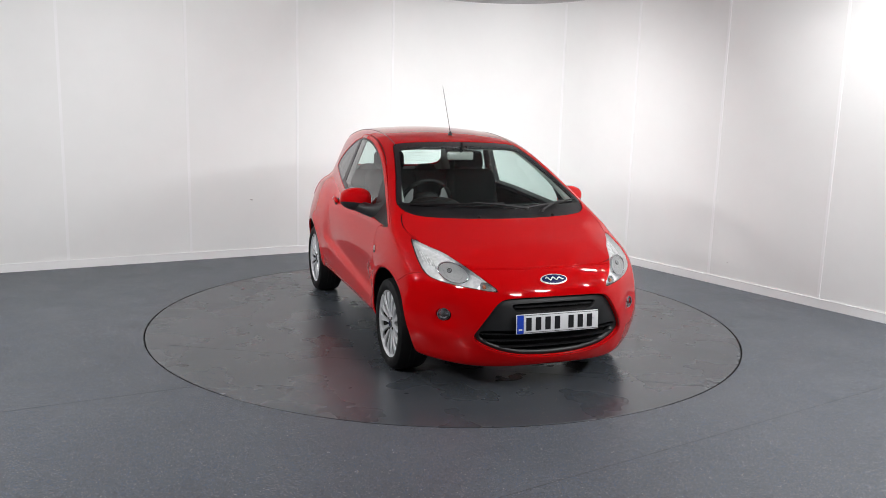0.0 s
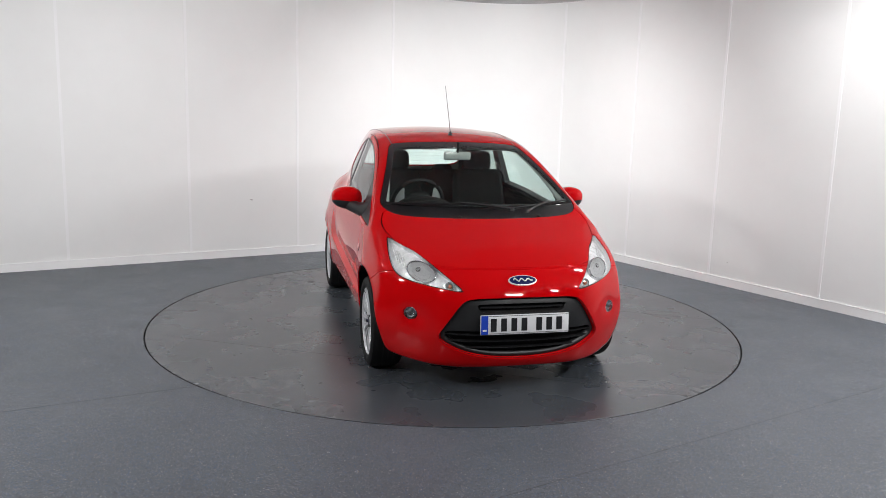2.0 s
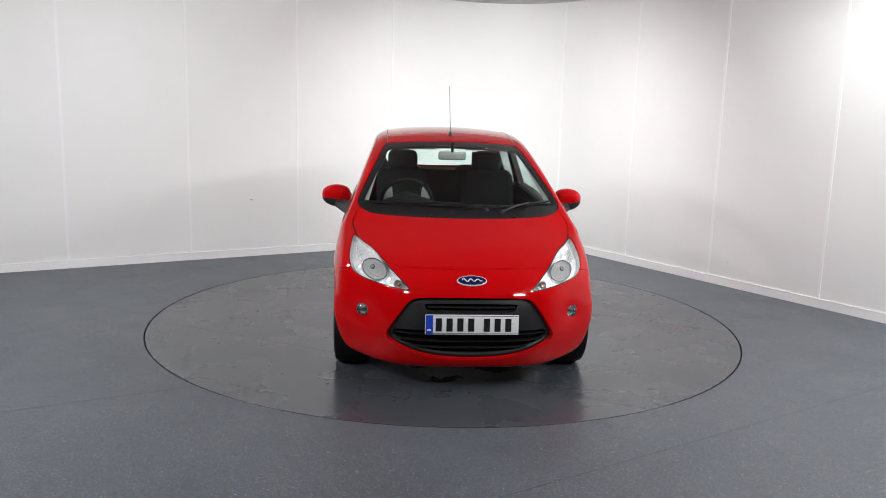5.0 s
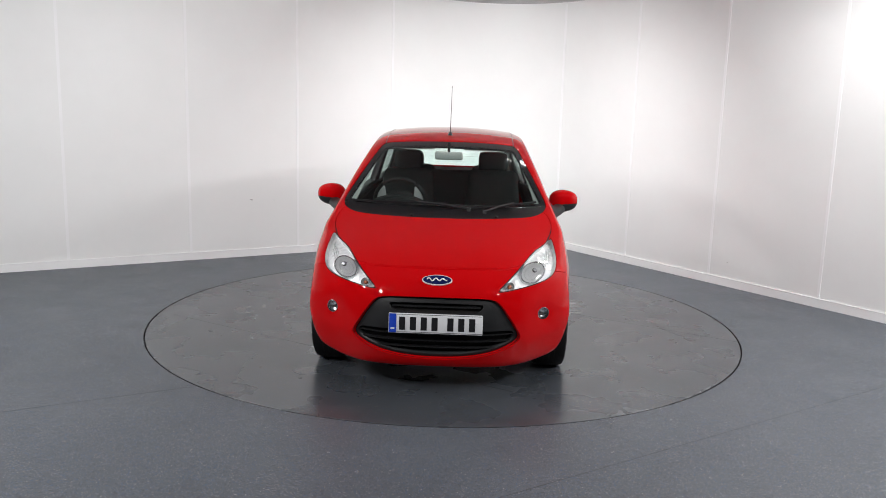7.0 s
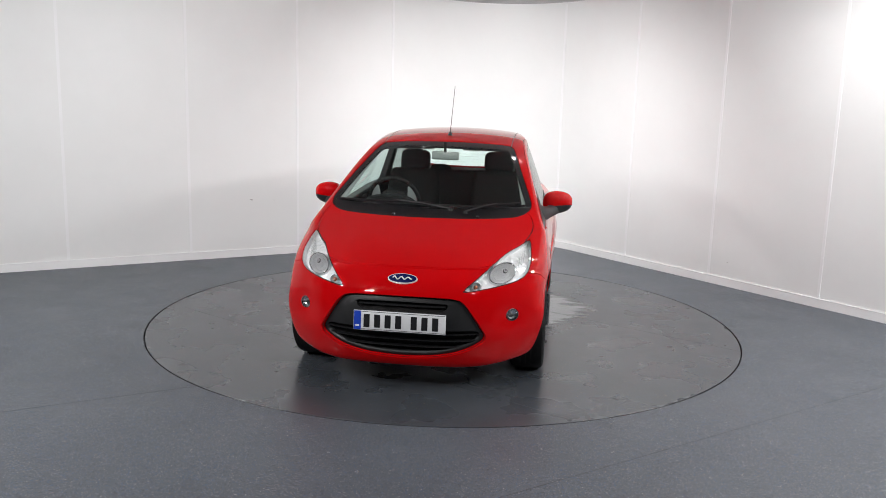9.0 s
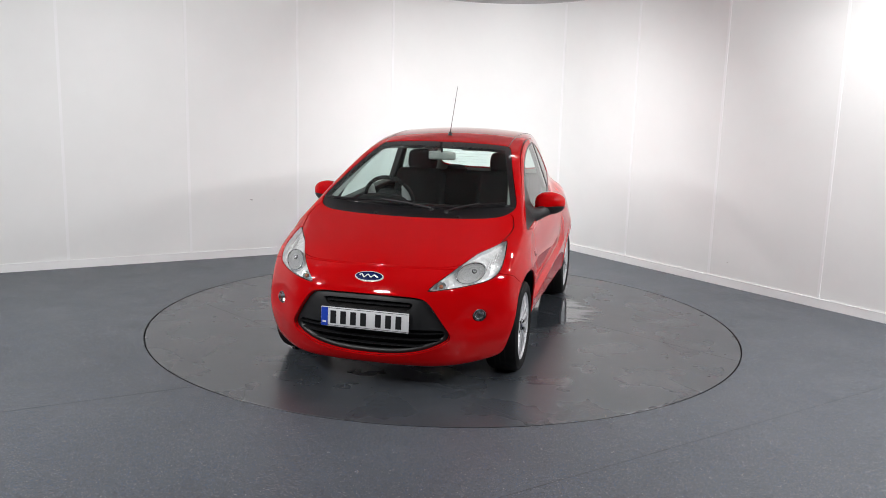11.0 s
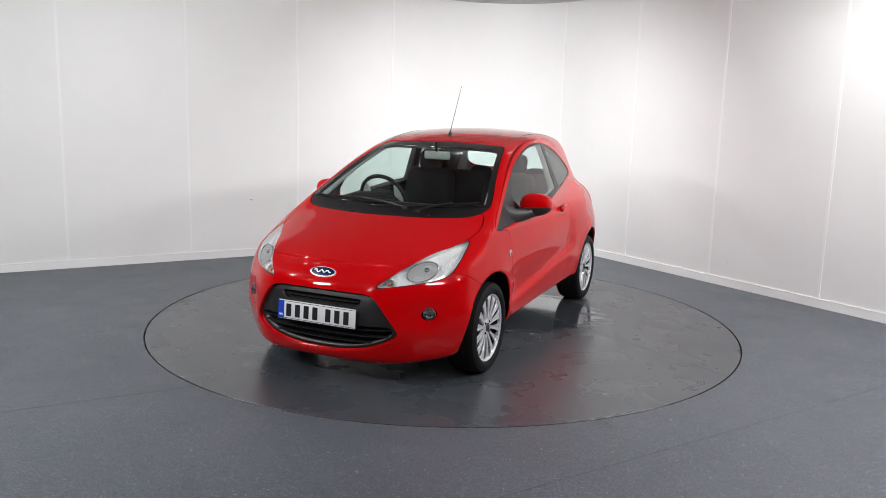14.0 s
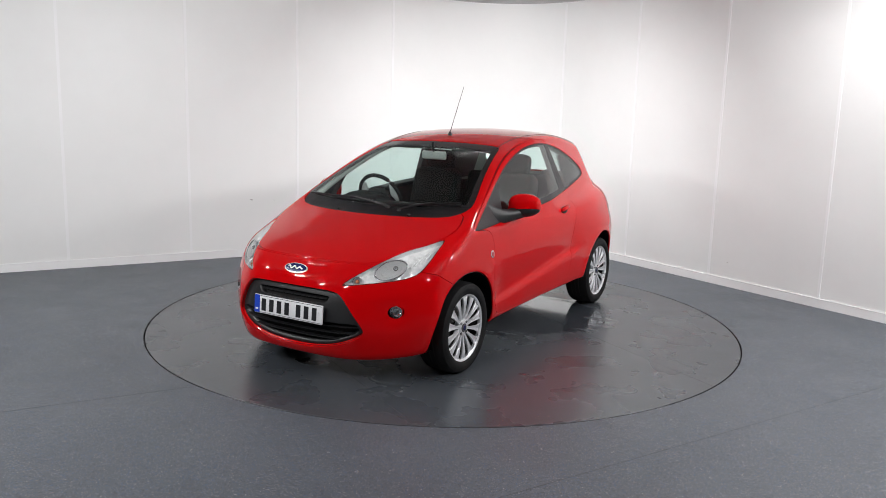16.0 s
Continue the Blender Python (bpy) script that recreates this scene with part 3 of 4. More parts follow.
SCREEN = mirrored([(0.0, 0.944), (0.25, 0.944), (0.45, 0.946), (0.575, 0.952), (0.642, 0.972), (0.675, 1.005), (0.660, 1.05), (0.590, 1.184),
                   (0.515, 1.325), (0.490, 1.36), (0.44, 1.373), (0.25, 1.385), (0.0, 1.39)])
DAYLIGHT = [(-0.945, 0.880), (-0.90, 0.905), (-0.742, 0.994), (-0.537, 1.115), (-0.302, 1.24), (-0.064, 1.324), (0.157, 1.372), (0.371, 1.387), (0.565, 1.378),
            (0.815, 1.337), (1.08, 1.258), (1.25, 1.180), (1.315, 1.12), (1.27, 1.09), (0.95, 1.045), (0.653, 1.008), (0.327, 0.974), (0.047, 0.948), (-0.396, 0.915), (-0.71, 0.890), (-0.92, 0.877)]
LAMP = [(0.345, 0.618), (0.36, 0.636), (0.43, 0.695), (0.50, 0.752), (0.56, 0.797), (0.615, 0.815), (0.675, 0.846), (0.688, 0.842), (0.698, 0.80), (0.706, 0.745),
        (0.692, 0.683), (0.64, 0.652), (0.54, 0.636), (0.435, 0.624), (0.36, 0.615)]
GRILLE = mirrored([(0.0, 0.584), (0.2, 0.583), (0.30, 0.579), (0.354, 0.562), (0.417, 0.474), (0.472, 0.385), (0.484, 0.354), (0.464, 0.320), (0.36, 0.270), (0.2, 0.232), (0.0, 0.219)])
BONNET = mirrored([(0.0, -1.655), (0.25, -1.640), (0.44, -1.594), (0.58, -1.45), (0.66, -1.2), (0.696, -1.06), (0.690, -0.98), (0.655, -0.90), (0.0, -0.8)])
DOOR = [(-0.73, 0.873), (-0.975, 0.875), (-0.90, 0.935), (-0.75, 1.022), (-0.55, 1.142), (-0.31, 1.270), (-0.07, 1.356), (0.157, 1.402), (0.40, 1.415), (0.535, 1.405), (0.60, 1.30),
        (0.70, 1.05), (0.705, 0.95), (0.68, 0.88), (0.62, 0.767), (0.586, 0.659), (0.55, 0.484), (0.51, 0.35), (0.42, 0.295), (-0.58, 0.272), (-0.66, 0.30), (-0.715, 0.45), (-0.75, 0.636)]
BUMPER = [(-2.2, 0.723), (-1.60, 0.723), (-1.50, 0.705), (-1.37, 0.668), (-1.26, 0.600), (-1.16, 0.555), (-1.0, 0.50), (-1.0, 0.0), (-2.2, 0.0)]
REAR_GLASS = mirrored([(0.0, 1.09), (0.42, 1.10), (0.50, 1.15), (0.48, 1.30), (0.43, 1.36), (0.0, 1.38)])
TAIL = [(1.54, 0.80), (1.50, 0.93), (1.53, 1.03), (1.60, 1.06), (1.9, 1.05), (1.9, 0.80)]
GAP_W = 0.0022
FOG_X, FOG_Z = 0.618, 0.466


def shut_line(rest, inside, gap=GAP_W):
    """Parts the skin at a shut line: the panel, what remains, and the strip between them."""
    panel, out = cut(rest, inside(rest) + gap)
    strip, out = cut(out, inside(out) - gap)
    return panel, out, strip


def build_car():
    car = thing("car", "shiny red three-door hatchback car with silver alloy wheels on a turntable", "car")
    raw = mesh_body()
    _, half = cut(raw, raw[0][:, 0])
    X = lambda m: m[0][:, 0]
    Y = lambda m: m[0][:, 1]
    Z = lambda m: m[0][:, 2]
    strips = []
    # underside
    under, half = cut(half, np.maximum(half[1][:, 2] + 0.82, Z(half) - 0.3))
    skin("underbody", under, BLACK, car, "black underside", both=True)
    # wheel arches
    for hub, r in ((HUB_F, 0.358), (HUB_R, 0.354)):
        _, half = cut(half, np.maximum(np.hypot(Y(half) - hub, Z(half) - HUB_Z) - r, 0.4 - X(half)))
    # windscreen with its black border, and the cowl below it
    w = lambda m: np.maximum(polygon_distance(X(m), Z(m), rounded(SCREEN, 2)), Y(m) - 0.05)
    screen_all, half, strip = shut_line(half, w)
    strips.append(strip)
    w = polygon_distance(X(screen_all), Z(screen_all), rounded(SCREEN, 2))
    pane, border = cut(screen_all, np.maximum(w + 0.030, 1.003 + 0.03 * X(screen_all) - Z(screen_all)))
    band, cowl = cut(border, 0.992 + 0.03 * X(border) - Z(border))
    skin("windscreen", moved(pane, 0.003), GLASS, car, "green-tinted curved windscreen", both=True).visible_shadow = False
    skin("windscreen_border", moved(band, 0.003), GLOSSBLACK, car, "black glazing border", both=True, depth=0.02)
    skin("cowl", moved(cowl, 0.008), BLACK, car, "black plastic scuttle panel", both=True, depth=0.02)
    # rear window
    w = lambda m: np.maximum(polygon_distance(X(m), Z(m), rounded(REAR_GLASS, 2)), 1.2 - Y(m))
    pane, half, strip = shut_line(half, w)
    strips.append(strip)
    skin("rear_window", moved(pane, 0.003), GLASS, car, "tinted rear window with heater lines", both=True).visible_shadow = False
    rear_pane = pane
    # side windows
    w = lambda m: np.maximum(np.maximum(polygon_distance(Y(m), Z(m), rounded(DAYLIGHT, 2)), 0.4 - X(m)), 0.8 - Z(m))
    openings, half, strip = shut_line(half, w)
    strips.append(strip)
    inner = half
    y, z = Y(openings), Z(openings)
    w = polygon_distance(y, z, rounded(DAYLIGHT, 2))
    sail = (y + 0.50) - (1.03 - z) * -0.32
    front_post = (y - 0.505) - (1.38 - z) * 0.14
    rear_post = (y - 0.575) - (1.38 - z) * 0.34
    waist = 0.915 + 0.0934 * (y + 0.71) - z
    door_pane, trim = cut(openings, np.maximum(np.maximum(np.maximum(w + 0.011, -sail), front_post), waist))
    y, z = Y(trim), Z(trim)
    w = polygon_distance(y, z, rounded(DAYLIGHT, 2))
    rear_post = (y - 0.575) - (1.38 - z) * 0.34
    quarter, trim = cut(trim, np.maximum(w + 0.011, -rear_post))
    # headlights
    w = lambda m: np.maximum(polygon_distance(X(m), Z(m), rounded(LAMP, 2)), Y(m) + 1.0)
    lens, half, strip = shut_line(half, w, 0.003)
    strips.append(strip)
    # fog lamp holes and grille
    _, half = cut(half, np.maximum(np.hypot(X(half) - FOG_X, Z(half) - FOG_Z) - 0.0365, Y(half) + 1.2))
    w = lambda m: np.maximum(polygon_distance(X(m), Z(m), rounded(GRILLE, 2)), Y(m) + 1.4)
    grille, half, strip = shut_line(half, w, 0.0015)
    strips.append(strip)
    # bonnet, doors, bumper
    w = lambda m: np.maximum(np.maximum(polygon_distance(X(m), Y(m), rounded(BONNET, 2)), 0.68 - Z(m)), Y(m) + 0.7)
    bonnet, half, strip = shut_line(half, w, 0.0036)
    strips.append(strip)
    w = lambda m: np.maximum(polygon_distance(Y(m), Z(m), rounded(DOOR, 2)), 0.4 - X(m))
    door, half, strip = shut_line(half, w, 0.0028)
    strips.append(strip)
    w = lambda m: polygon_distance(Y(m), Z(m), BUMPER)
    bumper, half, strip = shut_line(half, w, 0.0024)
    strips.append(strip)
    w = lambda m: np.maximum(polygon_distance(Y(m), Z(m), rounded(TAIL, 2)), 0.4 - X(m))
    tail_lens, half, strip = shut_line(half, w)
    strips.append(strip)
    skin("body_shell", half, PAINT, car, "glossy red body shell", both=True, depth=0.014)
    skin("bonnet", bonnet, PAINT, car, "glossy red bonnet", both=True, depth=0.012)
    skin("front_bumper", bumper, PAINT, car, "red front bumper with a wide dark grille", both=True, depth=0.04)
    off, joined = 0, []
    for s in strips:
        m = moved(s, 0.011)
        joined.append((m[0], m[1], m[2] + off))
        off += len(m[0])
    skin("shut_line_backing", tuple(np.concatenate([j[k] for j in joined]) for k in range(3)), GAP, car, "dark gaps between panels", both=True)
    for side in (1, -1):
        skin("tail_lamp", moved(tail_lens, -0.003), TAILRED, car, "red tail lamp", side=side, depth=0.012)
        d = skin("door", door, PAINT, car, "closed red door", side=side, depth=0.014)
        skin("door_window", moved(door_pane, 0.006), GLASS_SIDE, d, "green-tinted door glass", side=side).visible_shadow = False
        skin("window_trim", moved(trim, 0.003), SATIN, d, "black window surround and mirror corner", side=side, depth=0.045)
        q = skin("quarter_window", moved(quarter, 0.005), GLASS_DARK, car, "tinted rear quarter glass", side=side)
        q.visible_shadow = False
    # cabin lining behind the skin
    lining, _ = cut(inner, np.maximum(np.maximum(0.62 - Z(inner), -0.98 - Y(inner)), Y(inner) - 1.66))
    lining, pillars = cut(moved(lining, 0.03), Z(lining) - 1.0)
    flip = lambda m: (m[0], -m[1], m[2][:, ::-1])
    skin("door_lining", flip(lining), TRIM, car, "black door trim", both=True)
    head, pillars = cut(pillars, 0.3 - pillars[1][:, 2])
    skin("headlining", flip(pillars), PILLAR, car, "pale grey roof lining and pillar trim", both=True) if len(pillars[2]) else None
    skin("pillar_trim", flip(head), PILLAR, car, "pale grey pillar trim", both=True)
    build_front(car, grille)
    for side in (1, -1):
        build_headlight(car, lens, side)
        build_fog_lamp(car, side)
        build_mirror(car, side)
        build_flank_details(car, side)
    build_details(car, rear_pane)
    build_cabin(car)
    build_wheels(car)
    return car


def build_front(car, grille):
    x, z = grille[0][:, 0], grille[0][:, 2]
    # openings in the surround: a slot above the plate, and the lower intake
    slot = polygon_distance(x, z, rounded(mirrored([(0.0, 0.556), (0.25, 0.553), (0.278, 0.545), (0.258, 0.512), (0.225, 0.498), (0.0, 0.498)]), 2))
    hole, surround = cut(grille, slot)
    x, z = surround[0][:, 0], surround[0][:, 2]
    intake = polygon_distance(x, z, rounded(mirrored([(0.0, 0.392), (0.36, 0.396), (0.452, 0.392), (0.466, 0.358), (0.448, 0.326), (0.35, 0.283), (0.2, 0.247), (0.0, 0.234)]), 2))
    low, surround = cut(surround, intake)
    ob = skin("grille", moved(surround, 0.026), SATIN, car, "dark grey satin grille surround", both=True, depth=0.045)
    # near-black sheets stand in for the shaded depth behind both openings
    skin("grille_backing", moved(hole, 0.065), GAP, ob, "black recess of the upper slot", both=True)
    skin("intake_backing", moved(low, 0.075), GAP, ob, "black recess of the lower intake", both=True)
    for zz, wide, thick, rise in ((0.524, 0.25, 0.010, 0.0), (0.368, 0.450, 0.007, 0.004), (0.328, 0.43, 0.007, 0.004), (0.288, 0.33, 0.007, 0.003)):
        bm = bmesh.new()
        rows = []
        for i in range(29):
            xx = wide * (i / 14 - 1)
            zc = zz + rise * (abs(xx) / wide) ** 2
            yy = front_y(abs(xx), zc)
            rows.append([bm.verts.new((xx, yy + dy, zc + dz)) for dy, dz in ((0.042, -thick / 2), (0.038, -thick / 4), (0.038, thick / 4), (0.044, thick / 2), (0.066, thick / 2), (0.066, -thick / 2))])
        for a, b in zip(rows, rows[1:]):
            for k in range(6):
                bm.faces.new((a[k], a[(k + 1) % 6], b[(k + 1) % 6], b[k]))
        bm.faces.new(rows[0])
        bm.faces.new(rows[-1][::-1])
        part("grille_bar", bm, SATIN, ob)
    # number plate: writing as plain bars
    plate = part("number_plate", box(0.526, 0.010, 0.112, bevel=0.003), PLATE, car, "white front number plate with a blue band", m=pose(0.0, -1.808, 0.438, -4))
    part("blue_band", box(0.040, 0.002, 0.106, (-0.240, -0.0062, 0)), BLUE, plate, "blue band")
    part("band_mark", box(0.022, 0.001, 0.010, (-0.240, -0.0076, -0.030)), PLATE, plate)
    for i in range(7):
        part("plate_bar", box(0.034, 0.0016, 0.074, (-0.187 + 0.0605 * i + (0.028 if i > 3 else 0), -0.0060, -0.001)), INK, plate, "plain black bar")
    for z0 in (-0.0495, 0.0495):
        part("plate_border", box(0.478, 0.001, 0.0022, (0.021, -0.0056, z0)), INK, plate)
    part("plate_screw", lathe([(0.0, -0.009), (0.005, -0.0085), (0.006, -0.005)], 14, "Y"), PLATE, plate, m=pose(-0.212, 0, 0.012))
    part("plate_screw", lathe([(0.0, -0.009), (0.005, -0.0085), (0.006, -0.005)], 14, "Y"), PLATE, plate, m=pose(0.232, 0, 0.012))
    # maker's badge, as a plain oval
    zb = 0.671
    q = Vector((0, front_y(0.0, zb), zb))
    m = on_surface(q, surface_normal(*q))
    badge = part("badge", rounded_slab(oval(0.086, 0.0345), 0.012, 0.003), BADGE_RIM, car, "chrome-edged oval badge", m=m @ pose(0, -0.006, 0))
    part("badge_face", rounded_slab(oval(0.079, 0.0285), 0.004, 0.001), NAVY, badge, "navy blue enamel oval", m=pose(0, -0.0022, 0))
    wave = [(-0.056 + 0.112 * i / 60, -0.0045, 0.011 * math.sin(i * 0.30) * (1 - i / 110)) for i in range(61)]
    part("badge_mark", tube(wave, 0.0038, 6), BADGE_RIM, badge, "plain chrome wave")


def build_headlight(car, lens, side):
    lamp = skin("headlight", moved(lens, 0.001), LENS, car, "clear swept-back headlight", side=side, depth=0.004)
    lamp.visible_shadow = False
    inward = moved(lens, 0.034)
    skin("lamp_housing", inward, LAMPGREY, lamp, "silver lamp housing", side=side)
    v, nrm, t = with_skirt(moved(lens, 0.004), 0.032)
    k, m = len(lens[0]), len(lens[2])
    skin("lamp_wall", (v[k:], -nrm[k:], t[m:, ::-1] - k), LAMPGREY, lamp, side=side)
    # main reflector, its bulb, and the turn signal towards the nose
    for name, x, z, rx, rz, label in (("reflector_bowl", 0.556, 0.706, 0.094, 0.054, "bright faceted reflector"), ("signal_bowl", 0.418, 0.646, 0.026, 0.022, "turn signal reflector")):
        y = front_y(x, z)
        n = surface_normal(x, y, z)
        aim = (n + Vector((0, -0.2, 0))).normalized()
        q = Vector((x, y, z)) - n * 0.019
        if side < 0:
            q.x, aim.x = -q.x, -aim.x
        m = on_surface(q, aim) @ pose(0, 0, 0, 0, -side * 24) @ Matrix.Diagonal((rx, 1, rz, 1))
        part(name, lathe([(1.0, -0.003), (0.97, 0.0), (0.86, 0.005), (0.7, 0.003), (0.62, 0.009), (0.36, 0.007), (0.22, 0.011), (0.0, 0.011)], 22, "Y"), BOWL, lamp, label, m=m, shade=False)
        part("bowl_ring", lathe([(1.0, -0.008), (1.09, -0.006), (1.12, 0.006), (1.0, 0.0)], 32, "Y"), CHROME, lamp, m=m)
        still = on_surface(q, aim)
        if name == "signal_bowl":
            part("signal_bulb", lathe([(0.0, -0.010), (0.009, -0.006), (0.012, 0.004), (0.010, 0.024)], 16, "Y"), AMBER, lamp, "amber bulb", m=still)
        elif name == "reflector_bowl":
            part("bulb_shield", lathe([(0.0, -0.006), (0.007, -0.005), (0.010, 0.002), (0.011, 0.022)], 16, "Y"), CHROME, lamp, "chrome bulb shield", m=still @ pose(side * 0.026, 0, 0.018))
            part("bulb_collar", lathe([(0.011, 0.004), (0.0145, 0.006), (0.0145, 0.024)], 18, "Y"), STEEL, lamp, "dark bulb collar", m=still @ pose(side * 0.026, 0, 0.018))
    # ribs in the outer corner of the lens
    for i in range(4):
        x, z = 0.636 + 0.012 * i, 0.722 + 0.012 * i
        pts = []
        for k in range(5):
            zz = z + 0.014 * k
            y = front_y(x, zz)
            q = Vector((x, y, zz)) - surface_normal(x, y, zz) * 0.029
            pts.append((side * q.x, q.y, q.z))
        part("lens_rib", tube(pts, 0.0035, 6), BOWL, lamp, "bright rib")


def build_fog_lamp(car, side):
    y = front_y(FOG_X, FOG_Z)
    n = surface_normal(FOG_X, y, FOG_Z)
    q, aim = Vector((FOG_X, y, FOG_Z)), (n + Vector((0, -0.8, 0))).normalized()
    q = q - n * 0.004
    if side < 0:
        q.x, aim.x = -q.x, -aim.x
    m = on_surface(q, aim) @ Matrix.Diagonal((0.9, 1, 0.9, 1))
    fog = part("fog_lamp", lathe([(0.043, 0.03), (0.0415, -0.003), (0.040, -0.006), (0.0365, -0.005), (0.036, 0.03)], 32, "Y"), CHROME, car, "round fog lamp in a thin chrome bezel", m=m)
    part("fog_reflector", lathe([(0.036, 0.000), (0.031, 0.009), (0.020, 0.015), (0.0, 0.018)], 12, "Y"), CHROME, fog, shade=False)
    part("fog_bulb", lathe([(0.0, 0.000), (0.007, 0.002), (0.008, 0.020)], 16, "Y"), STEEL, fog)
    lens = part("fog_lens", lathe([(0.036, 0.004), (0.028, -0.004), (0.014, -0.008), (0.0, -0.009)], 24, "Y"), LENS, fog, "clear domed lens")
    lens.visible_shadow = False
    part("fog_backing", lathe([(0.062, 0.045), (0.058, 0.05), (0.0, 0.05)], 20, "Y"), BLACK, fog)


def egg(bm_half, power=2.6, steps=(28, 18)):
    bm = bmesh.new()
    bmesh.ops.create_uvsphere(bm, u_segments=steps[0], v_segments=steps[1], radius=1.0)
    for v in bm.verts:
        l = (abs(v.co.x) ** power + abs(v.co.y) ** power + abs(v.co.z) ** power) ** (1 / power)
        v.co /= l
        v.co.x, v.co.y, v.co.z = v.co.x * bm_half[0], v.co.y * bm_half[1], v.co.z * bm_half[2]
    return bm


def build_mirror(car, side):
    c = Vector((side * 0.834, -0.385, 0.996))

    def shaped(lo, hi):
        bm = egg((0.103, 0.080, 0.080), 2.7, (36, 24))
        for v in bm.verts:
            # flat at the back, tapered towards the tip
            if v.co.y > 0.02:
                v.co.y = 0.02 + (v.co.y - 0.02) * 0.12
            v.co.z *= 1 - 0.18 * max(0, side * v.co.x / 0.103)
            v.co.y += 0.20 * side * v.co.x
            v.co.z += 0.03 * side * v.co.x
        plane = Vector((side * -0.16, 0.22, 1)).normalized()
        geom = bm.verts[:] + bm.edges[:] + bm.faces[:]
        if lo:
            bmesh.ops.bisect_plane(bm, geom=geom, plane_co=(0, 0, -0.034), plane_no=plane, clear_inner=True)
        else:
            bmesh.ops.bisect_plane(bm, geom=geom, plane_co=(0, 0, -0.036), plane_no=plane, clear_outer=True)
        return bm
    mirror = part("door_mirror", shaped(True, False), PAINT, car, "red door mirror cap on a black foot", m=Matrix.Translation(c))
    part("mirror_shell", shaped(False, True), SATIN, mirror, "black lower shell")
    bm = rounded_slab(oval(0.086, 0.064, 32, 2.8), 0.004, 0.001)
    part("mirror_glass", bm, MIRROR, mirror, "mirror glass", m=pose(0, 0.031, 0.0, 0, 0, side * 11))
    pts = [(-side * (0.165 - 0.165 * t), -0.29 + 0.285 * t, -0.080 + 0.040 * t ** 1.5) for t in np.linspace(0, 1, 13)]
    bm = tube(pts, 0.052, 20, 0.72)
    for v in bm.verts:
        # flared where it meets the window corner
        u = max(0.0, -v.co.y - 0.12) / 0.15
        v.co.z += 1.3 * u * u * (v.co.z + 0.078)
    part("mirror_foot", bm, SATIN, mirror, "black mirror foot")


def build_flank_details(car, side):
    door = [o for o in car.children if o.name.startswith("door") and "window" in "".join(k.name for k in o.children)]
    door = door[0] if side > 0 else door[-1]
    # door handle over a flat black oval that paints the shade of its cup
    y0, z0 = 0.46, 0.882
    x0 = flank_x(y0, z0)
    n = surface_normal(x0, y0, z0)
    q = Vector((side * x0, y0, z0))
    n.x *= side
    m = on_surface(q, n)
    tilt = pose(0, 0, 0, 0, -side * 8)
    part("handle_cup", rounded_slab(oval(0.062, 0.026, 28, 2.4), 0.004, 0.001), GAP, door, "dark handle recess", m=m @ tilt @ pose(0.0, -0.0012, 0))
    handle = egg((0.085, 0.016, 0.017), 2.6, (24, 14))
    for v in handle.verts:
        v.co.y -= 0.010 * (1 - (v.co.x / 0.085) ** 2)
    part("door_handle", handle, PAINT, door, "red door handle", m=m @ tilt @ pose(side * 0.012, -0.010, 0.006))
    # turn repeater
    y0, z0 = -0.775, 0.714
    x0 = flank_x(y0, z0)
    n = surface_normal(x0, y0, z0)
    n.x *= side
    rep = part("side_repeater", rounded_slab(oval(0.022, 0.026, 24), 0.008, 0.003), CHROME, car, "small oval side repeater", m=on_surface(Vector((side * x0, y0, z0)), n) @ pose(0, -0.004, 0))
    part("repeater_lens", rounded_slab(oval(0.014, 0.017, 20), 0.004, 0.001), TAILRED, rep, "amber-red lens", m=pose(0, -0.002, 0))
    # wheel arch liners
    for hub in (HUB_F, HUB_R):
        bm = bmesh.new()
        rows = []
        for i in range(25):
            a = math.radians(-4 + 188 * i / 24)
            rows.append([bm.verts.new((side * x, hub + r * math.cos(a), HUB_Z + r * math.sin(a))) for x, r in ((0.815, 0.352), (0.80, 0.368), (0.56, 0.368), (0.56, 0.02))])
        for a, b in zip(rows, rows[1:]):
            for k in range(3):
                bm.faces.new((a[k], a[k + 1], b[k + 1], b[k]))
        for v in bm.verts:
            if abs(v.co.x) > 0.79 and v.co.z > 0.2:
                v.co.x = side * (flank_x(v.co.y, v.co.z) - (0.006 if abs(v.co.x) > 0.81 else 0.02))
        part("arch_liner", bm, BLACK, car, "black wheel arch liner")


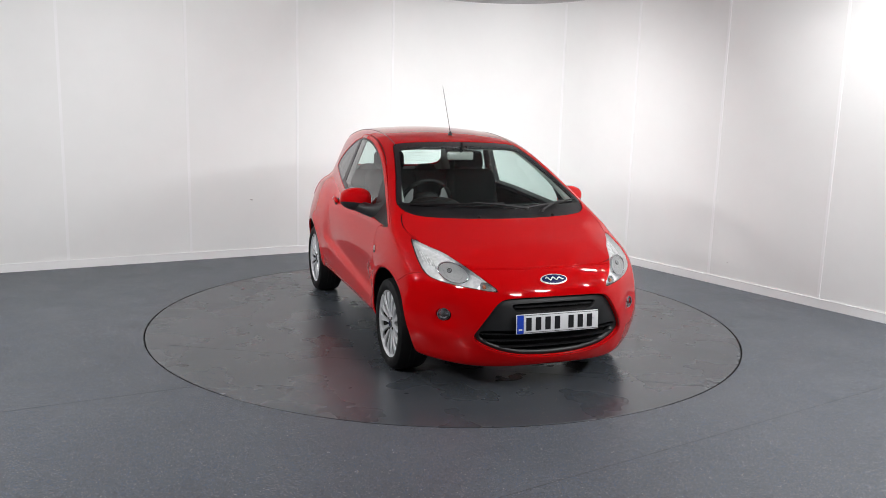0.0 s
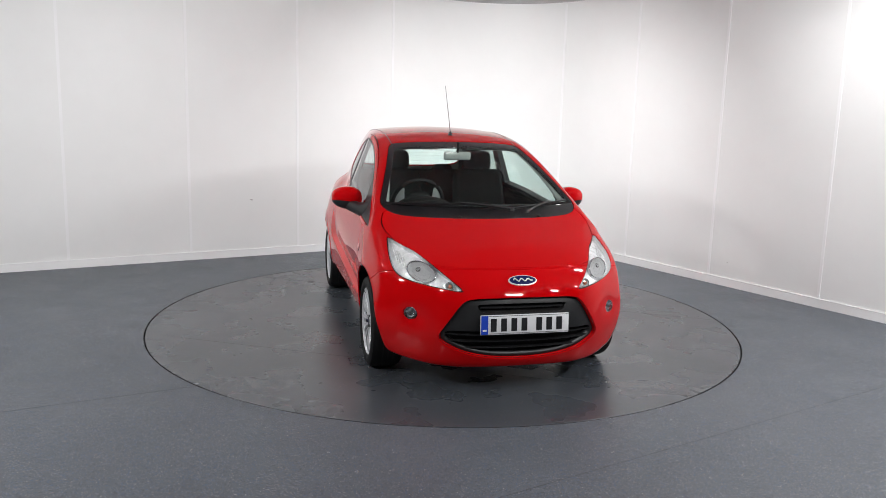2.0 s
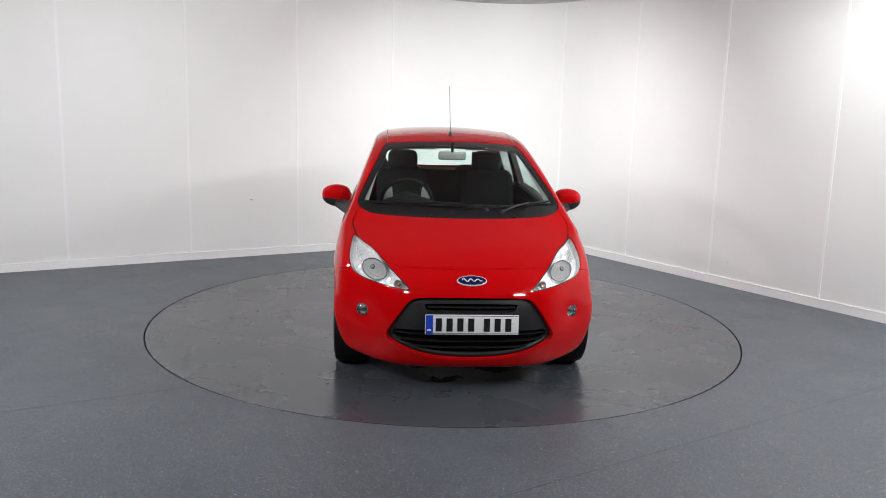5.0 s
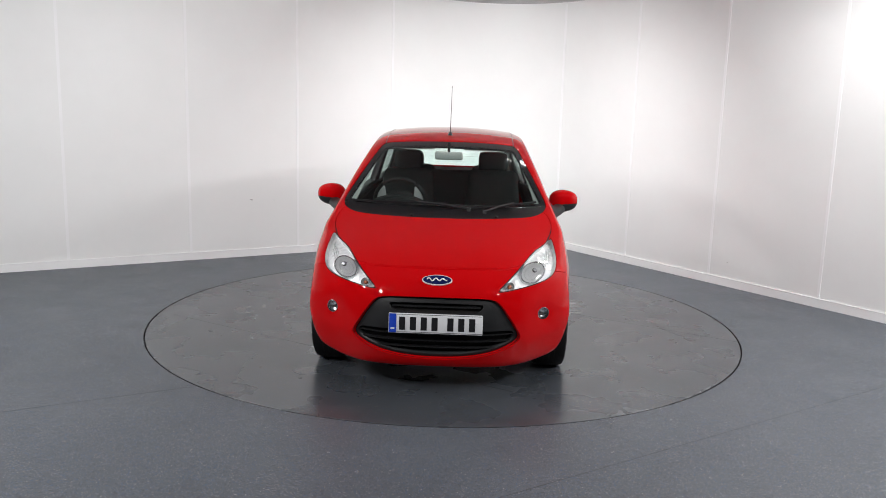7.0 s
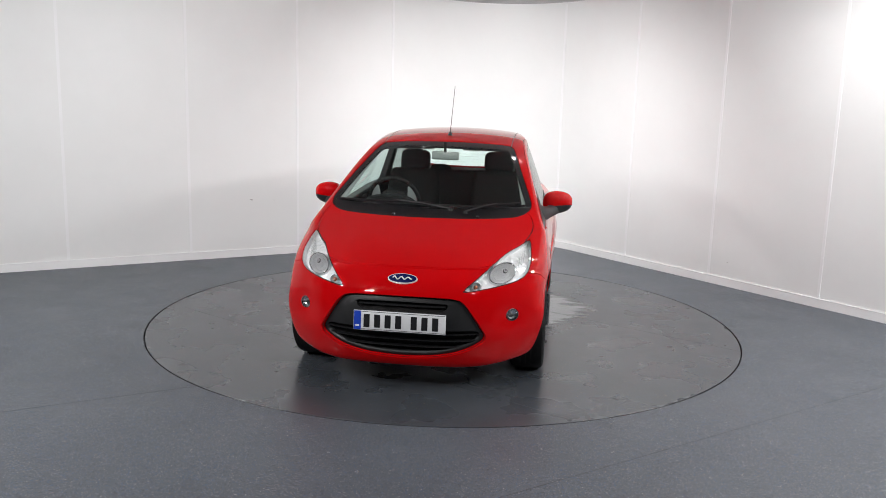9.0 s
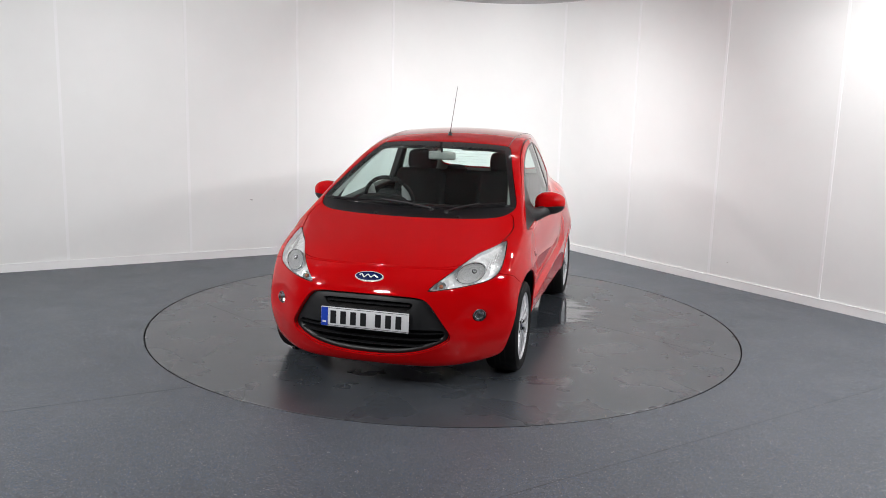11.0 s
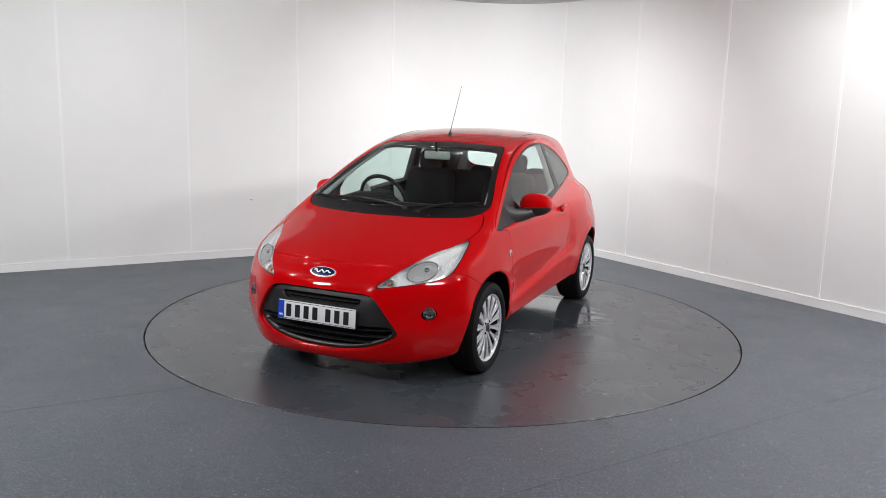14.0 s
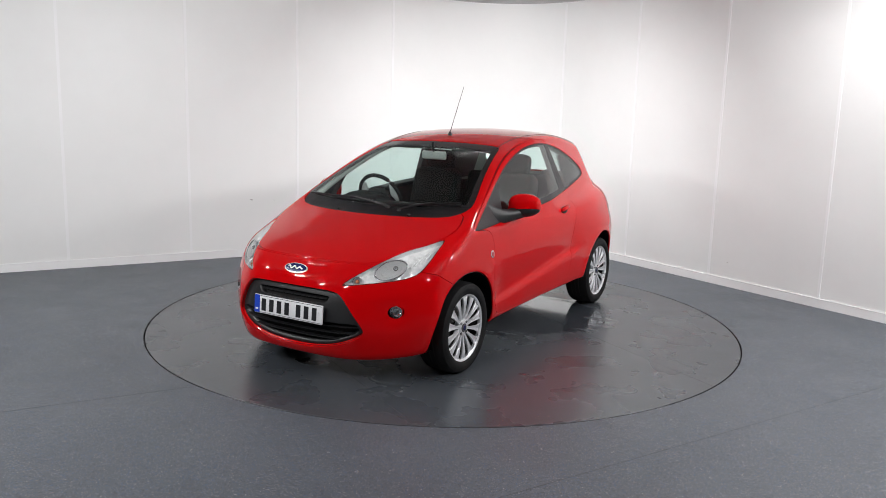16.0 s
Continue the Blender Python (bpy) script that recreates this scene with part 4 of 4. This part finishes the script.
def build_details(car, rear_pane):
    # aerial
    aerial = part("aerial", lathe([(0.0, 0.018), (0.006, 0.018), (0.011, 0.010), (0.016, -0.004), (0.017, -0.012)], 20, "Z"), BLACK, car, "thin black roof aerial", m=pose(0, 0.0, 1.438))
    part("aerial_rod", tube([(0, 0, 0.01), (0, 0.04, 0.085), (0, 0.19, 0.36)], 0.0032, 8, 0.5), BLACK, aerial)
    # roof side grooves
    for side in (1, -1):
        pts = []
        for i in range(24):
            y = -0.13 + 1.5 * i / 23
            x = 0.475 - 0.03 * max(0, y - 0.5)
            z = solve_surface(1.6, 1.2, lambda zz: float(body_field(x, y, zz)))
            pts.append((side * x, y, z - 0.001))
        part("roof_groove", tube(pts, 0.0035, 8), BLACK, car, "black roof seam strip")
    # wipers parked on the lower edge of the screen
    for a, b, pivot in (((-0.60, 1.004), (0.02, 1.012), (0.16, 0.978)), ((0.18, 0.985), (0.60, 1.022), (0.26, 0.966))):
        def spot(x, z, lift):
            y = front_y(x, z)
            return Vector((x, y, z)) + surface_normal(x, y, z) * lift
        blade_pts = [spot(a[0] + (b[0] - a[0]) * i / 12, a[1] + (b[1] - a[1]) * i / 12, 0.012) for i in range(13)]
        wiper = part("wiper", tube(blade_pts, 0.0075, 6), BLACK, car, "black windscreen wiper")
        mid_pt = spot(a[0] * 0.35 + b[0] * 0.65, a[1] * 0.35 + b[1] * 0.65, 0.022)
        end = spot(pivot[0], pivot[1], 0.018)
        part("wiper_arm", tube([mid_pt, (mid_pt + end) / 2 + Vector((0, 0, 0.006)), end], 0.007, 8, 1.4), BLACK, wiper)
        part("wiper_pivot", lathe([(0.0, 0.006), (0.014, 0.004), (0.016, -0.012)], 18, "Z"), BLACK, wiper, m=Matrix.Translation(end))
    for x in (-0.2, 0.34):
        q = Vector((x, 0, 0.952))
        q.y = front_y(x, 0.952)
        part("washer_jet", egg((0.011, 0.014, 0.009), 2.2, (14, 10)), BLACK, car, "washer jet", m=Matrix.Translation(q))
    # heater lines on the rear window
    for i in range(9):
        z = 1.13 + 0.026 * i
        y = solve_surface(2.0, 1.2, lambda yy: float(body_field(0.0, yy, z)))
        pts = []
        for k in range(9):
            x = 0.40 * (k / 4 - 1)
            yy = solve_surface(2.0, 1.2, lambda t: float(body_field(x, t, z)))
            pts.append((x, yy - 0.008, z))
        part("heater_line", tube(pts, 0.0006, 4), STEEL, car)


def build_cabin(car):
    # floor, bulkhead, dashboard
    part("cabin_floor", box(1.36, 2.5, 0.03, (0, 0.33, 0.36)), TRIM, car)
    part("bulkhead", box(1.34, 0.04, 0.56, (0, -0.93, 0.66)), TRIM, car)
    bm = box(1.30, 0.42, 0.20, bevel=0.07, segments=4)
    for v in bm.verts:
        v.co.y -= 0.10 * (1 - (v.co.x / 0.65) ** 2)
    part("dashboard", bm, TRIM, car, "black moulded dashboard", m=pose(0, -0.66, 0.875, -6))
    part("instrument_hood", egg((0.19, 0.12, 0.075), 2.4), TRIM, car, m=pose(-0.33, -0.60, 0.95))
    part("centre_stack", box(0.26, 0.14, 0.42, bevel=0.03, segments=3), TRIM, car, m=pose(0, -0.46, 0.70, -14))
    # steering wheel on the right-hand side
    ring = [(0.18 * math.cos(2 * math.pi * i / 40), 0.0, 0.18 * math.sin(2 * math.pi * i / 40)) for i in range(41)]
    wheel = part("steering_wheel", tube(ring, 0.015, 10), TRIM, car, "black steering wheel with silver spokes", m=pose(-0.335, -0.42, 0.965, 24))
    part("airbag_cover", egg((0.10, 0.04, 0.085), 2.6), TRIM, wheel)
    for a0, a1 in ((-12, 46), (134, 192)):
        arc = [radians(a0 + (a1 - a0) * i / 12) for i in range(13)]
        outline = [(0.168 * math.cos(a), 0.168 * math.sin(a)) for a in arc]
        outline += [((0.150 - 0.045 * math.sin(math.pi * i / 12)) * math.cos(a), (0.150 - 0.045 * math.sin(math.pi * i / 12)) * math.sin(a)) for i, a in reversed(list(enumerate(arc)))]
        part("spoke", rounded_slab(outline, 0.014, 0.003), SILVER, wheel, "silver crescent spoke", m=pose(0, -0.006, 0))
    part("lower_spoke", box(0.05, 0.014, 0.13, (0, 0, -0.105), 0.005), TRIM, wheel)
    part("steering_column", tube([(0, 0.0, 0), (0, -0.28, 0.0)], 0.045, 14), TRIM, wheel)
    # front seats
    for side in (1, -1):
        bm = box(0.48, 0.50, 0.16, bevel=0.06, segments=4)
        bmesh.ops.transform(bm, matrix=pose(0, -0.16, 0.14, 6), verts=bm.verts)
        seat = part("front_seat", bm, SEAT, car, "charcoal cloth front seat", m=pose(side * 0.345, 0.18, 0.40))
        bm = box(0.47, 0.15, 0.62, bevel=0.06, segments=4)
        for v in bm.verts:
            v.co.x *= 1 - 0.16 * max(0, v.co.z / 0.31)
        part("backrest", bm, SEAT, seat, m=pose(0, 0.16, 0.44, -17))
        part("headrest", egg((0.120, 0.048, 0.085), 4.0), SEAT, seat, m=pose(0, 0.275, 0.805, -12))
        for k in (-0.06, 0.06):
            part("headrest_post", tube([(k, 0.25, 0.70), (k, 0.275, 0.80)], 0.006, 8), STEEL, seat)
    part("belt_guide", tube([(0.255, 0.60, 0.95), (0.255, 0.60, 1.20), (0.255, 0.605, 1.272)], 0.021, 10, 0.9), TRIM, car, "black padded upright behind the seat")
    bm = box(1.05, 0.48, 0.18, bevel=0.06, segments=4)
    bmesh.ops.transform(bm, matrix=pose(0, -0.12, 0.12, 5), verts=bm.verts)
    bench = part("rear_bench", bm, SEAT, car, "charcoal cloth rear bench", m=pose(0, 1.02, 0.40))
    part("backrest", box(1.08, 0.14, 0.56, bevel=0.05, segments=4), SEAT, bench, m=pose(0, 0.20, 0.40, -18))
    for x in (-0.27, 0.27):
        bm = rounded_slab(oval(0.10, 0.07, 28, 3.0), 0.06, 0.015)
        part("headrest", bm, SEAT, bench, m=pose(x, 0.27, 0.655, -12))
        for k in (-0.045, 0.045):
            part("headrest_post", tube([(x + k, 0.28, 0.56), (x + k, 0.30, 0.64)], 0.006, 8), STEEL, bench)
    for side in (1, -1):
        # pale strip inside the windscreen pillar, dark panel inside the rear quarter
        pts = [(side * (0.628 - 0.135 * t), -0.80 + 0.70 * t, 0.985 + 0.345 * t + 0.025 * math.sin(math.pi * t)) for t in np.linspace(0, 1, 9)]
        part("screen_pillar_trim", tube(pts, 0.021, 10, 0.8), PILLAR, car, "pale grey pillar trim")
        part("quarter_panel", box(0.02, 0.46, 0.28, bevel=0.008), TRIM, car, "black inner quarter panel", m=pose(side * 0.530, 1.12, 1.14, 0, -side * 19, side * 4))
    part("parcel_shelf", box(1.0, 0.36, 0.02, (0, 1.42, 1.02), 0.008), TRIM, car, "black parcel shelf")
    # rear-view mirror, sun visors
    mirror = part("interior_mirror", box(0.205, 0.03, 0.062, bevel=0.014, segments=3), PILLAR, car, "pale grey interior mirror", m=pose(0.0, -0.22, 1.285, 4))
    part("mirror_stalk", tube([(0, 0.0, 0.02), (0, -0.02, 0.06), (0, -0.015, 0.10)], 0.010, 8), TRIM, mirror)
    for x in (-0.28, 0.28):
        part("sun_visor", box(0.34, 0.12, 0.018, bevel=0.008), PILLAR, car, "grey sun visor", m=pose(x, -0.03, 1.345, 18))


def build_wheels(car):
    R = HUB_Z
    rim = lathe([(0.206, -0.012), (0.197, -0.012), (0.199, 0.004), (0.206, 0.010), (0.2115, 0.012), (0.2125, 0.008), (0.206, -0.012)], 72)
    first = part("wheel", rim, ALLOY, car, "multi-spoke silver alloy wheel with a black tyre", m=pose(HUB_X, HUB_F, HUB_Z))
    prof = [(0.208, -0.172), (0.215, -0.178), (0.25, -0.186), (0.274, -0.172), (0.284, -0.150), (R, -0.125), (R, -0.040), (0.285, -0.010), (0.276, 0.012), (0.262, 0.020), (0.240, 0.024), (0.222, 0.020), (0.212, 0.012), (0.205, 0.004)]
    tyre = part("tyre", lathe(prof, 72), RUBBER, first, "black road tyre")
    # flat near-black bands on the tread paint the shade of its grooves
    for h in (-0.115, -0.082, -0.050):
        part("tread_groove", lathe([(R + 0.0006, h - 0.004), (R + 0.0006, h + 0.004)], 72), GAP, first)
    # barrel and closing disc are near black, so the spoke gaps look shaded
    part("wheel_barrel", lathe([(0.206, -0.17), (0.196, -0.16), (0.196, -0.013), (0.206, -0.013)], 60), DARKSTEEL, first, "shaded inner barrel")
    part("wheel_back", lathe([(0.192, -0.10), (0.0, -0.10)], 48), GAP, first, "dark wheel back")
    part("brake_disc", lathe([(0.128, -0.075), (0.128, -0.062), (0.07, -0.062), (0.06, -0.05), (0.0, -0.05)], 40), DARKSTEEL, first, "steel brake disc")
    # spokes: dished petals that widen towards the rim
    bm = bmesh.new()
    rows = []
    for r, w, x, deep in ((0.040, 0.0090, -0.006, 0.030), (0.07, 0.0085, -0.002, 0.020), (0.095, 0.0098, 0.001, 0.016), (0.12, 0.0130, 0.004, 0.013), (0.15, 0.0175, 0.006, 0.012), (0.172, 0.0215, 0.006, 0.012), (0.188, 0.0265, 0.005, 0.012), (0.201, 0.0370, 0.002, 0.012)):
        dish = 0.14 * w
        rows.append([bm.verts.new((xx, ww, r)) for xx, ww in ((x - deep, -w * 0.95), (x - 0.003, -w), (x, -w * 0.82), (x - dish, -w * 0.4), (x - 1.2 * dish, 0), (x - dish, w * 0.4), (x, w * 0.82), (x - 0.003, w), (x - deep, w * 0.95))])
    for a, b in zip(rows, rows[1:]):
        for k in range(8):
            bm.faces.new((a[k], a[k + 1], b[k + 1], b[k]))
    spoke = part("spoke", bm, ALLOY, first)
    for i in range(1, 14):
        o = spoke.copy()
        scene.collection.objects.link(o)
        o.matrix_basis = pose(0, 0, 0, 360.0 / 14 * i)
    part("hub", lathe([(0.058, -0.04), (0.058, -0.010), (0.050, -0.003), (0.030, -0.001), (0.0, 0.0)], 36), ALLOY, first, "silver wheel hub")
    cap = part("hub_cap", lathe([(0.028, -0.004), (0.027, 0.003), (0.02, 0.005), (0.0, 0.006)], 28), STEEL, first, "dark centre cap")
    part("cap_mark", lathe([(0.016, 0.0054), (0.014, 0.0068), (0.0, 0.0072)], 24), NAVY, first, "navy oval")
    # bolts coloured near black for the shade in their holes
    for i in range(4):
        a = 2 * math.pi * i / 4 + 0.785
        part("wheel_bolt", lathe([(0.0085, -0.012), (0.0085, 0.0005), (0.006, 0.001), (0.005, -0.006), (0.0, -0.006)], 12), GAP, first, m=pose(0, 0.043 * math.cos(a), 0.043 * math.sin(a)))
    copy_thing(first, pose(HUB_X - 0.002, HUB_R, HUB_Z, 9))
    copy_thing(first, pose(-HUB_X, HUB_F, HUB_Z, 14, 0, 180))
    copy_thing(first, pose(-HUB_X + 0.002, HUB_R, HUB_Z, 5, 0, 180))


build_room()
turntable = build_turntable()
car_thing = build_car()


def motions():
    """The turntable carries the car round at a steady rate."""
    times = [float(t) for t in range(17)]
    walk(turntable, [(t, pose(0, 0, 0, 0, 0, TURN_START + TURN_RATE * t)) for t in times])
    walk(car_thing, [(t, pose(0, 0, 0, 0, 0, TURN_START + TURN_RATE * t) @ pose(CAR_X, 0, 0)) for t in times])


motions()
